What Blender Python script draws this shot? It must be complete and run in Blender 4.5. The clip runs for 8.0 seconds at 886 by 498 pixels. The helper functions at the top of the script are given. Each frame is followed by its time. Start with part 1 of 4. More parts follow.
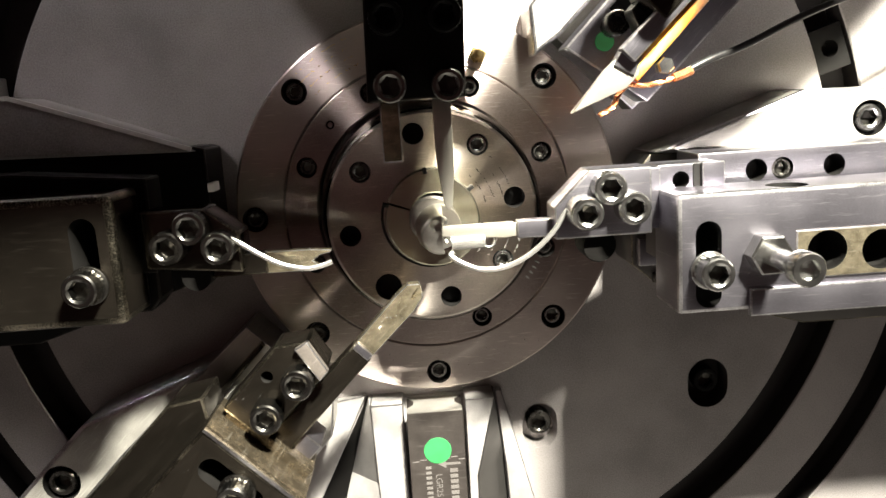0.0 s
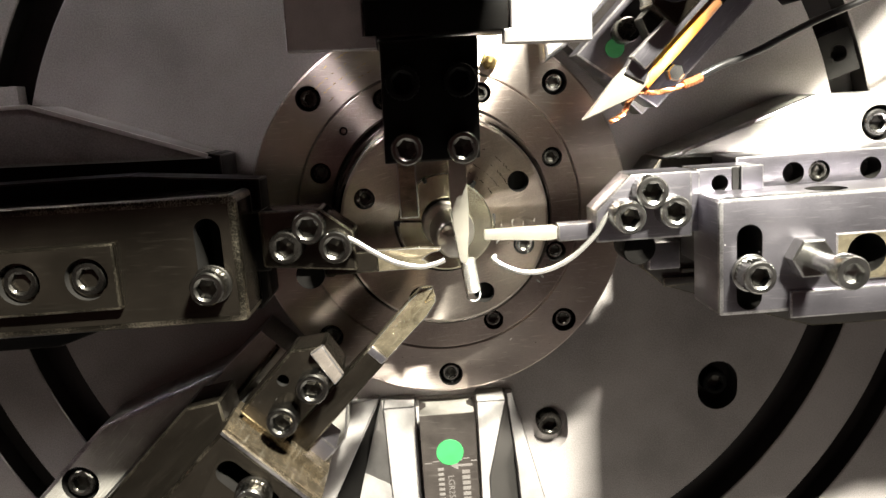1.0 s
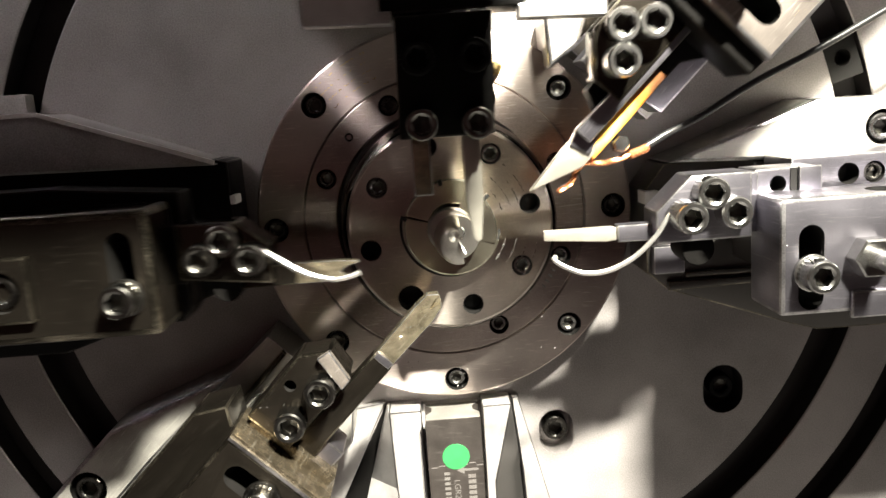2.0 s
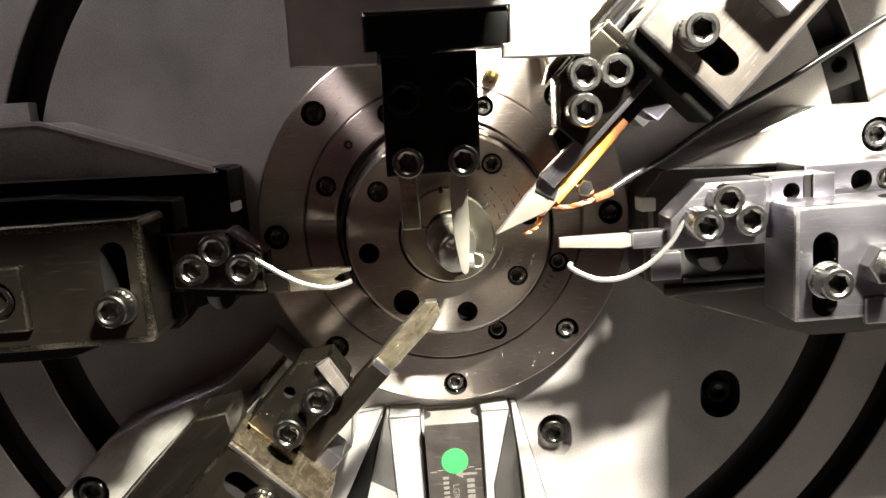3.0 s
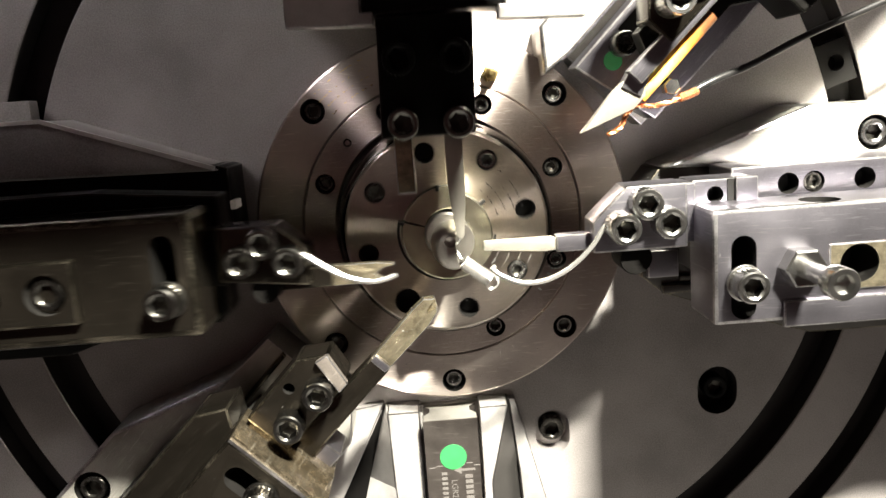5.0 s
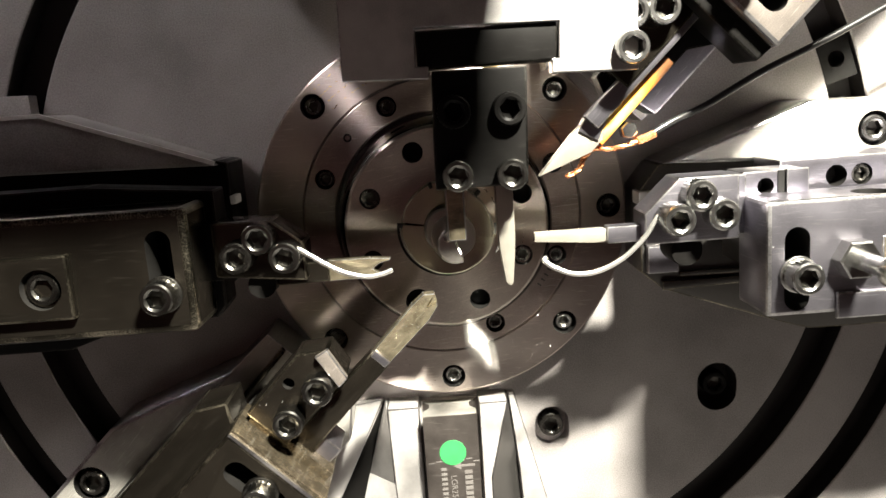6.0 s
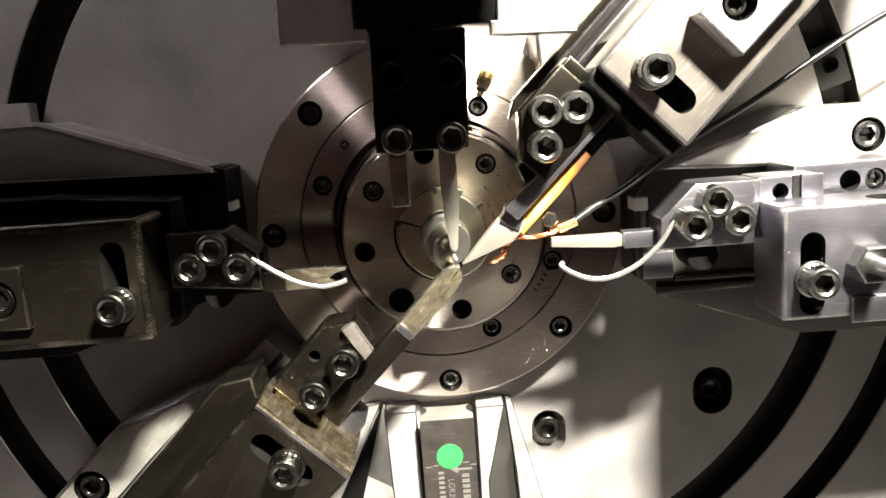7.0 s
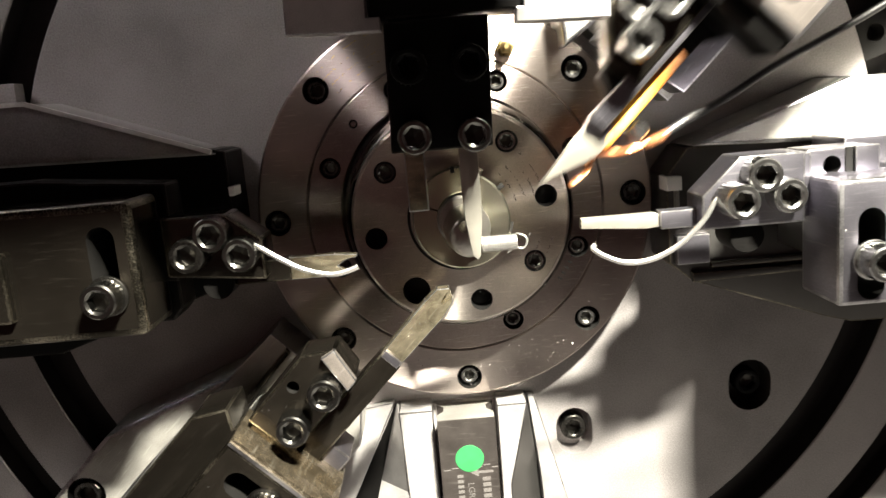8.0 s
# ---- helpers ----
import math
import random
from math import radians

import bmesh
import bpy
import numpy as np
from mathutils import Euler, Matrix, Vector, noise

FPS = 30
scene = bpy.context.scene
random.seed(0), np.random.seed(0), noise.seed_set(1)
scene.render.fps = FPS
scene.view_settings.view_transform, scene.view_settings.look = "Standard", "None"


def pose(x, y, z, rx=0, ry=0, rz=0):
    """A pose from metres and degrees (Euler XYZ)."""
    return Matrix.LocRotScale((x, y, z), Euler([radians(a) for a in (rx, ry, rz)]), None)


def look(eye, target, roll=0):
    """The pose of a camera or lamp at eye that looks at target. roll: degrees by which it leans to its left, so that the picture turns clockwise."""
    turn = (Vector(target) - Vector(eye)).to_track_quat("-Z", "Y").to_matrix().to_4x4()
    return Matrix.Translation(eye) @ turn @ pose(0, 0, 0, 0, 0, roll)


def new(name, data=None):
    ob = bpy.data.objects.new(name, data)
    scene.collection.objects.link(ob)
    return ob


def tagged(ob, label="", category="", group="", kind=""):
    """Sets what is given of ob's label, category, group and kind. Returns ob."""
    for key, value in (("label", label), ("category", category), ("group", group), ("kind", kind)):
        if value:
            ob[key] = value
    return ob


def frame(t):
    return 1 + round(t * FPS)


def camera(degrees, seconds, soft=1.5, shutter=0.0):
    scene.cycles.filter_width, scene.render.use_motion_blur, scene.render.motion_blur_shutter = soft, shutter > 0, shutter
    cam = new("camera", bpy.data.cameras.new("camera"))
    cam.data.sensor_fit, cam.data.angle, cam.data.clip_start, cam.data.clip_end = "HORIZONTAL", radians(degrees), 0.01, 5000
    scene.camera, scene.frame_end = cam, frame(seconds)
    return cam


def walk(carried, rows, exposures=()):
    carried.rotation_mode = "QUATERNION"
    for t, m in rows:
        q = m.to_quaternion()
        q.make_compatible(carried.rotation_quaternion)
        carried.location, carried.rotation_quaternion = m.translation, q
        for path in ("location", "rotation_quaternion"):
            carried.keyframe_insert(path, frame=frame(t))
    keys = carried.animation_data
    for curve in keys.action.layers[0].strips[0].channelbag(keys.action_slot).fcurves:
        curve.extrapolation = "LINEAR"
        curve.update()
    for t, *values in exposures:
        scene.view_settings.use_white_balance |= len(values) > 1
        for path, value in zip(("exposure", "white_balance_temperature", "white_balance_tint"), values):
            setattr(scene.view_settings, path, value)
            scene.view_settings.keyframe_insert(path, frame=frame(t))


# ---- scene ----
cam = camera(60.00, 8.0, soft=1.5, shutter=0.5)
PATH = [
    (0, (-0.00366, -0.30929, 0.03827), (0.0104, 0.1822, -0.0526), -3.76),
    (0.5, (-0.00490, -0.31035, 0.03922), (0.0059, 0.1812, -0.0518), -3.95),
    (1, (-0.00539, -0.31252, 0.04097), (0.0038, 0.1790, -0.0500), -3.96),
    (1.5, (-0.00672, -0.31300, 0.04104), (0.0017, 0.1790, -0.0477), -4.13),
    (3, (-0.00394, -0.31561, 0.04514), (0.0007, 0.1764, -0.0440), -4.26),
    (3.5, (-0.00484, -0.31633, 0.04579), (-0.0002, 0.1756, -0.0437), -4.29),
    (4, (-0.00304, -0.31698, 0.04669), (-0.0002, 0.1748, -0.0436), -4.38),
    (4.5, (-0.00287, -0.31735, 0.04652), (0.0005, 0.1742, -0.0447), -4.36),
    (6, (-0.00337, -0.31735, 0.04482), (0.0010, 0.1740, -0.0479), -4.19),
    (6.5, (-0.00249, -0.31678, 0.04518), (0.0005, 0.1742, -0.0495), -4.22),
    (7, (-0.00112, -0.31928, 0.04742), (0.0020, 0.1720, -0.0454), -4.28),
    (7.5, (-0.00406, -0.31465, 0.04400), (-0.0015, 0.1768, -0.0480), -4.54),
    (8, (-0.00565, -0.29867, 0.03859), (-0.0063, 0.1927, -0.0537), -5.02),
]
walk(cam, [(t, look(eye, target, roll)) for t, eye, target, roll in PATH])


# ---- light ----
world = bpy.data.worlds.new("workshop")
scene.world = world
world.use_nodes = True
wn, wl = world.node_tree.nodes, world.node_tree.links
bg = wn["Background"]
bg.inputs["Color"].default_value = (0.078, 0.055, 0.050, 1)
bg.inputs["Strength"].default_value = 1.0

LAMP_AT, LAMP_AIM = (0.235, -0.530, 0.570), (0.03, 0.0, -0.02)
lamp_data = bpy.data.lights.new("work_lamp", "AREA")
lamp_data.shape, lamp_data.size, lamp_data.size_y = "RECTANGLE", 0.09, 0.03
lamp_data.energy, lamp_data.color = 106.0, (1.0, 0.955, 0.82)
work_lamp = new("work_lamp", lamp_data)
work_lamp.matrix_world = look(LAMP_AT, LAMP_AIM)


# ---- materials ----
def base_material(name):
    m = bpy.data.materials.new(name)
    m.use_nodes = True
    return m, m.node_tree.nodes, m.node_tree.links, m.node_tree.nodes["Principled BSDF"]


def metal(name, color, rough, dark=0.6, grain=900.0, stain=60.0, bump=0.007, turned=0.0, brushed=None, metallic=1.0, wear=0.0, spec=0.5, lo=0.34, hi=0.66):
    """Machined metal: fine grain, broad stains, scratches; turned adds lathe rings about the Y axis, brushed stretches the grain."""
    m, n, l, p = base_material(name)
    tc = n.new("ShaderNodeTexCoord")
    mp = n.new("ShaderNodeMapping")
    l.new(tc.outputs["Object"], mp.inputs[0])
    if brushed:
        mp.inputs["Scale"].default_value = brushed
    fine = n.new("ShaderNodeTexNoise")
    fine.inputs["Scale"].default_value, fine.inputs["Detail"].default_value = grain * 2.5, 5
    l.new(mp.outputs[0], fine.inputs["Vector"])
    broad = n.new("ShaderNodeTexNoise")
    broad.inputs["Scale"].default_value, broad.inputs["Detail"].default_value = stain, 6
    l.new(tc.outputs["Object"], broad.inputs["Vector"])
    mixf = n.new("ShaderNodeMath")
    mixf.operation = "MULTIPLY_ADD"
    l.new(fine.outputs[0], mixf.inputs[0])
    mixf.inputs[1].default_value = 0.45
    half = n.new("ShaderNodeMath")
    half.operation = "MULTIPLY"
    half.inputs[1].default_value = 0.6
    l.new(broad.outputs[0], half.inputs[0])
    l.new(half.outputs[0], mixf.inputs[2])
    ramp = n.new("ShaderNodeValToRGB")
    c = color
    ramp.color_ramp.elements[0].position, ramp.color_ramp.elements[0].color = lo, (c[0] * dark, c[1] * dark, c[2] * dark, 1)
    ramp.color_ramp.elements[1].position, ramp.color_ramp.elements[1].color = hi, (c[0], c[1], c[2], 1)
    l.new(mixf.outputs[0], ramp.inputs[0])
    out_color = ramp.outputs[0]
    if wear:
        vor = n.new("ShaderNodeTexNoise")
        vor.inputs["Scale"].default_value, vor.inputs["Detail"].default_value = 90, 9
        sm = n.new("ShaderNodeMapping")
        sm.inputs["Rotation"].default_value, sm.inputs["Scale"].default_value = (0, 0.6, 0), (1.5, 1, 14)
        l.new(tc.outputs["Object"], sm.inputs[0])
        l.new(sm.outputs[0], vor.inputs["Vector"])
        wr = n.new("ShaderNodeValToRGB")
        wr.color_ramp.elements[0].position, wr.color_ramp.elements[1].position = 0.58, 0.74
        l.new(vor.outputs[0], wr.inputs[0])
        mx = n.new("ShaderNodeMix")
        mx.data_type = "RGBA"
        mx.inputs[7].default_value = (c[0] + wear, c[1] + wear, c[2] + wear * 0.9, 1)
        l.new(wr.outputs[0], mx.inputs[0])
        l.new(out_color, mx.inputs[6])
        out_color = mx.outputs[2]
    l.new(out_color, p.inputs["Base Color"])
    rr = n.new("ShaderNodeMapRange")
    rr.inputs["To Min"].default_value, rr.inputs["To Max"].default_value = rough * 0.72, min(1.0, rough * 1.3)
    l.new(mixf.outputs[0], rr.inputs["Value"])
    l.new(rr.outputs[0], p.inputs["Roughness"])
    p.inputs["Metallic"].default_value = metallic
    p.inputs["Specular IOR Level"].default_value = spec
    bp = n.new("ShaderNodeBump")
    bp.inputs["Strength"].default_value, bp.inputs["Distance"].default_value = 0.35, bump * 0.001
    if turned:
        wv = n.new("ShaderNodeTexWave")
        wv.wave_type, wv.rings_direction = "RINGS", "Y"
        wv.inputs["Scale"].default_value, wv.inputs["Distortion"].default_value = 700, 0.6
        l.new(tc.outputs["Object"], wv.inputs["Vector"])
        bp.inputs["Strength"].default_value = 0.15
        l.new(wv.outputs["Fac"], bp.inputs["Height"])
        tg = n.new("ShaderNodeTangent")
        tg.direction_type, tg.axis = "RADIAL", "Y"
        l.new(tg.outputs[0], p.inputs["Tangent"])
        p.inputs["Anisotropic"].default_value = turned
        p.inputs["Anisotropic Rotation"].default_value = 0.25
    else:
        l.new(fine.outputs[0], bp.inputs["Height"])
    l.new(bp.outputs[0], p.inputs["Normal"])
    return m


PLATE = metal("matt_grey_plate", (0.335, 0.312, 0.306), 0.44, dark=0.6, grain=700, stain=22, metallic=0.5, bump=0.015, lo=0.4, hi=0.62)
TURNED = metal("turned_steel", (0.57, 0.50, 0.46), 0.34, dark=0.5, turned=1.0, grain=1500, stain=30, wear=0.1, bump=0.03)
TURNED_B = metal("turned_steel_worn", (0.49, 0.415, 0.38), 0.33, dark=0.5, turned=1.0, grain=1300, stain=40, wear=0.12, bump=0.03)
DISC = metal("ground_disc_steel", (0.62, 0.555, 0.50), 0.30, dark=0.6, turned=1.0, grain=1100, stain=55, wear=0.14, bump=0.04)
BRASSY = metal("brassy_bush", (0.60, 0.57, 0.45), 0.24, dark=0.72, grain=1800, stain=90, wear=0.05)
NOSE = metal("polished_carbide", (0.52, 0.50, 0.46), 0.3, dark=0.7, grain=1200, stain=110)
GROUND = metal("ground_steel", (0.30, 0.287, 0.325), 0.3, dark=0.52, grain=1400, stain=40, brushed=(1, 0.25, 4), wear=0.06, metallic=0.97)
DARKSTEEL = metal("oiled_dark_steel", (0.072, 0.062, 0.05), 0.19, dark=0.5, grain=1600, stain=40, wear=0.012, metallic=0.95, lo=0.42, hi=0.62)
BASESTEEL = metal("milled_base_steel", (0.4, 0.385, 0.355), 0.34, dark=0.62, grain=1200, stain=60, metallic=0.65, lo=0.42, hi=0.62, wear=0.06)
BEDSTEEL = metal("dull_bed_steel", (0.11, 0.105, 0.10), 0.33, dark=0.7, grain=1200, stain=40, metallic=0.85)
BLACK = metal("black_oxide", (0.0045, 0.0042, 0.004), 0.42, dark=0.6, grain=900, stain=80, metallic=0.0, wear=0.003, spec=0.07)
BLADE = metal("carbide_blade", (0.58, 0.55, 0.48), 0.33, dark=0.72, grain=1600, stain=120, brushed=(5, 1, 1), metallic=0.85)
OILY_DARK = metal("oil_soaked_steel", (0.2, 0.165, 0.115), 0.26, dark=0.3, grain=900, stain=260, wear=0.14, metallic=0.9)
OILY = metal("oil_stained_blade", (0.46, 0.40, 0.28), 0.24, dark=0.3, grain=900, stain=320, wear=0.16, metallic=0.9)
SCREW = metal("screw_steel", (0.48, 0.475, 0.46), 0.24, dark=0.6, grain=1400, stain=200)
SCREW_MID = metal("worn_screw", (0.22, 0.215, 0.2), 0.22, dark=0.5, grain=1400, stain=200)
SCREW_DARK = metal("blackened_screw", (0.12, 0.115, 0.105), 0.27, dark=0.5, grain=1400, stain=200)
RIM = metal("polished_dark_rim", (0.10, 0.09, 0.08), 0.09, dark=0.6, grain=1400, stain=120)
SOCKET_SHADE = metal("socket_shade", (0.07, 0.067, 0.06), 0.3, dark=0.4, grain=1400, stain=300)
# Near-black that paints shade into bores and gaps; also black marks and the T-nut.
HOLE = metal("black_and_bore_shade", (0.008, 0.0075, 0.007), 0.5, dark=0.5, metallic=0.0, spec=0.2)
COPPER = metal("copper", (0.88, 0.36, 0.16), 0.26, dark=0.7, grain=1400, stain=300, metallic=0.92)
WIRE = metal("spring_wire", (0.76, 0.75, 0.72), 0.24, dark=0.85, grain=1400, stain=400, metallic=0.92)
BRASS = metal("brass", (0.72, 0.55, 0.25), 0.28, dark=0.75, grain=1400, stain=300)
RAIL = metal("hardened_rail", (0.17, 0.15, 0.138), 0.34, dark=0.6, grain=1300, stain=160, brushed=(6, 1, 0.4), wear=0.05, metallic=0.9)
WORN = metal("worn_brown_steel", (0.3, 0.265, 0.24), 0.34, dark=0.55, grain=1200, stain=70, wear=0.12, metallic=0.8)
# Dark tone that paints the shade inside the plate's grooves.
GROOVE_SHADE = metal("groove_shade", (0.030, 0.027, 0.026), 0.42, dark=0.5, grain=900, stain=40, metallic=0.2, spec=0.4)
EDGE_OILED = metal("worn_oiled_edge", (0.30, 0.27, 0.21), 0.3, dark=0.16, grain=700, stain=60, lo=0.5, hi=0.66)
EDGE_BRIGHT = metal("worn_bright_edge", (0.55, 0.54, 0.55), 0.3, dark=0.5, grain=700, stain=160, lo=0.42, hi=0.6)
# Near-white: painted glint for the left cover's edge, and the bare rail ends.
EDGE_GLINT_BARE = metal("bare_end_and_glint", (0.72, 0.70, 0.70), 0.4, dark=0.75, metallic=0.2)
EDGE_BLACK = metal("rubbed_black_edge", (0.05, 0.047, 0.043), 0.35, dark=0.3, grain=700, stain=140, lo=0.46, hi=0.66)
WHITEPAD = metal("bright_ground_plate", (0.52, 0.5, 0.49), 0.3, dark=0.62, grain=1400, stain=70, metallic=0.6, lo=0.42, hi=0.62)


def plastic(name, color, rough, transmit=0.0, sub=0.0):
    m, n, l, p = base_material(name)
    tc = n.new("ShaderNodeTexCoord")
    nz = n.new("ShaderNodeTexNoise")
    nz.inputs["Scale"].default_value, nz.inputs["Detail"].default_value = 260, 5
    l.new(tc.outputs["Object"], nz.inputs["Vector"])
    rp = n.new("ShaderNodeValToRGB")
    rp.color_ramp.elements[0].position, rp.color_ramp.elements[0].color = 0.3, (color[0] * 0.8, color[1] * 0.75, color[2] * 0.75, 1)
    rp.color_ramp.elements[1].position, rp.color_ramp.elements[1].color = 0.7, (*color, 1)
    l.new(nz.outputs[0], rp.inputs[0])
    l.new(rp.outputs[0], p.inputs["Base Color"])
    p.inputs["Roughness"].default_value = rough
    if transmit:
        p.inputs["Transmission Weight"].default_value = transmit
    if sub:
        p.inputs["Subsurface Weight"].default_value = sub
        p.inputs["Subsurface Radius"].default_value = (0.004, 0.002, 0.0008)
    return m


GREEN = plastic("green_sticker", (0.019, 0.185, 0.05), 0.55)
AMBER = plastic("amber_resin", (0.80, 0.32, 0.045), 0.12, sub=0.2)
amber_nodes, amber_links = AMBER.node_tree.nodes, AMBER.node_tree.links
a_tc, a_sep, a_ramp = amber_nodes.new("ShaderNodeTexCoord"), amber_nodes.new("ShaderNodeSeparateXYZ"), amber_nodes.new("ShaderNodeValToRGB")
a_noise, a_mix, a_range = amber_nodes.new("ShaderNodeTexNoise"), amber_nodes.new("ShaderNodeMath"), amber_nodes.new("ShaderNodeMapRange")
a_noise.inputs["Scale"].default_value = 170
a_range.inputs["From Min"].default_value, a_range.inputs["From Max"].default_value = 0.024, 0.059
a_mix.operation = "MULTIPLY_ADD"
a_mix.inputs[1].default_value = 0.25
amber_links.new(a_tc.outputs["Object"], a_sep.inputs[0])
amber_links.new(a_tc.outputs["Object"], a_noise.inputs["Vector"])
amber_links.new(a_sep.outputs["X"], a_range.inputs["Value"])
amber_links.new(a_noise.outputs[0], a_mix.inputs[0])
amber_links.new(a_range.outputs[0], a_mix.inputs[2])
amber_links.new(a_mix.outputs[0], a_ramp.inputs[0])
# Pale yellow middle tints paint in light passing through the rod; ends turn brown.
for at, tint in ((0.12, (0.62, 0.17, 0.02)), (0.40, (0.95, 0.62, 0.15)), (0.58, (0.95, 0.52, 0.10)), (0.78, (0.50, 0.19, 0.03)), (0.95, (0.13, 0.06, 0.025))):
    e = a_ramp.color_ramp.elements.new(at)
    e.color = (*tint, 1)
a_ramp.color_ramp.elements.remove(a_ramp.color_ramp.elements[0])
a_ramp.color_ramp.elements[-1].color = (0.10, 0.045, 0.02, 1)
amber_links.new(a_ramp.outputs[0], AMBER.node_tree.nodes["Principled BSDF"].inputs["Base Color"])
CABLE = plastic("black_cable", (0.012, 0.012, 0.012), 0.28)
INK = plastic("grey_print", (0.09, 0.085, 0.08), 0.6)
BED = plastic("painted_bed", (0.03, 0.028, 0.028), 0.6)

WALLPAINT = plastic("dull_wall_paint", (0.11, 0.052, 0.046), 0.6)
LAMPGLOW, glow_nodes, glow_links, glow = base_material("lamp_diffuser")
glow.inputs["Base Color"].default_value = (0.8, 0.8, 0.78, 1)
glow.inputs["Emission Color"].default_value = (1.0, 0.93, 0.92, 1)
glow.inputs["Emission Strength"].default_value = 90.0

MM = 0.001
WORN_EDGES = {"oiled_dark_steel": EDGE_OILED, "ground_steel": EDGE_BRIGHT, "worn_brown_steel": EDGE_BRIGHT, "dull_bed_steel": EDGE_OILED, "black_oxide": EDGE_BLACK,
              "milled_base_steel": EDGE_BRIGHT, "bright_ground_plate": EDGE_BRIGHT, "oil_stained_blade": EDGE_BRIGHT, "hardened_rail": EDGE_OILED}


# ---- mesh helpers (millimetres; outlines in the x-z plane, depth along y, the front is the smaller y) ----
def prism(outline, y0, y1, bevel=0.0, segs=2):
    bm = bmesh.new()
    front = [bm.verts.new((x, y0, z)) for x, z in outline]
    back = [bm.verts.new((x, y1, z)) for x, z in outline]
    n = len(outline)
    bm.faces.new(front)
    bm.faces.new(back[::-1])
    for i in range(n):
        bm.faces.new((front[i], back[i], back[(i + 1) % n], front[(i + 1) % n]))
    bmesh.ops.recalc_face_normals(bm, faces=bm.faces)
    if bevel:
        done = bmesh.ops.bevel(bm, geom=bm.edges[:], offset=bevel, segments=segs, profile=0.6, affect="EDGES", clamp_overlap=True)
        for f in done["faces"]:
            f.material_index = 2
    return bm


def rect(x0, x1, z0, z1):
    return [(x0, z0), (x1, z0), (x1, z1), (x0, z1)]


def box(x0, x1, y0, y1, z0, z1, bevel=0.4):
    return prism(rect(x0, x1, z0, z1), y0, y1, bevel)


def oblong(cx, cz, length, width, turn=0.0, seg=10):
    r, h, pts = width / 2, (length - width) / 2, []
    for side, a0 in ((1, 0.0), (-1, math.pi)):
        for i in range(seg + 1):
            a = a0 + math.pi * i / seg
            pts.append((r * math.cos(a), side * h + r * math.sin(a)))
    c, s = math.cos(turn), math.sin(turn)
    return [(cx + x * c - z * s, cz + x * s + z * c) for x, z in pts]


def circle(cx, cz, r, seg=28):
    return [(cx + r * math.cos(2 * math.pi * i / seg), cz + r * math.sin(2 * math.pi * i / seg)) for i in range(seg)]


def lathe(profile, seg=96, cx=0.0, cz=0.0, hexed=(), a0=0.0, a1=2 * math.pi):
    """Turns (radius, y) pairs about the y axis. Pairs whose index stands in hexed get a hexagon's radius."""
    bm = bmesh.new()
    full = abs(a1 - a0 - 2 * math.pi) < 1e-6
    count = seg if full else seg + 1
    rings = []
    for k, (r, y) in enumerate(profile):
        ring = []
        for i in range(count):
            a = a0 + (a1 - a0) * i / seg
            rr = r
            if k in hexed:
                rr = r / math.cos((a % (math.pi / 3)) - math.pi / 6)
            ring.append(bm.verts.new((cx + rr * math.cos(a), y, cz + rr * math.sin(a))))
        rings.append(ring)
    for a, b in zip(rings, rings[1:]):
        for i in range(seg):
            j = (i + 1) % count
            bm.faces.new((a[i], a[j], b[j], b[i]))
    bmesh.ops.remove_doubles(bm, verts=bm.verts[:], dist=1e-5)
    if not full:
        bmesh.ops.holes_fill(bm, edges=bm.edges[:], sides=0)
    bmesh.ops.recalc_face_normals(bm, faces=bm.faces)
    return bm


def tube(points, r, seg=8, closed_ends=True):
    """A round wire through the points."""
    bm = bmesh.new()
    pts = [Vector(p) for p in points]
    rings, up = [], None
    for i, p in enumerate(pts):
        d = (pts[min(i + 1, len(pts) - 1)] - pts[max(i - 1, 0)]).normalized()
        if up is None:
            up = d.orthogonal().normalized()
        up = (up - d * up.dot(d)).normalized()
        side = d.cross(up)
        rings.append([bm.verts.new(p + r * (math.cos(2 * math.pi * k / seg) * up + math.sin(2 * math.pi * k / seg) * side)) for k in range(seg)])
    for a, b in zip(rings, rings[1:]):
        for k in range(seg):
            bm.faces.new((a[k], a[(k + 1) % seg], b[(k + 1) % seg], b[k]))
    if closed_ends:
        bm.faces.new(rings[0][::-1])
        bm.faces.new(rings[-1])
    bmesh.ops.recalc_face_normals(bm, faces=bm.faces)
    return bm


def smooth_path(points, steps=8):
    """A Catmull-Rom line through a few points."""
    p = [Vector(points[0])] + [Vector(q) for q in points] + [Vector(points[-1])]
    out = []
    for i in range(1, len(p) - 2):
        for k in range(steps):
            t = k / steps
            out.append(0.5 * (2 * p[i] + (p[i + 1] - p[i - 1]) * t + (2 * p[i - 1] - 5 * p[i] + 4 * p[i + 1] - p[i + 2]) * t * t
                              + (3 * p[i] - p[i - 1] - 3 * p[i + 1] + p[i + 2]) * t * t * t))
    out.append(p[-2])
    return out


def to_mesh(name, bm, material, smooth=35, inner=None):
    me = bpy.data.meshes.new(name)
    bmesh.ops.scale(bm, vec=(MM, MM, MM), verts=bm.verts[:])
    bm.to_mesh(me)
    bm.free()
    me.materials.append(material)
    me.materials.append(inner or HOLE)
    me.materials.append(WORN_EDGES.get(material.name, material))
    if smooth:
        me.shade_smooth()
        me.set_sharp_from_angle(angle=radians(smooth))
    return me


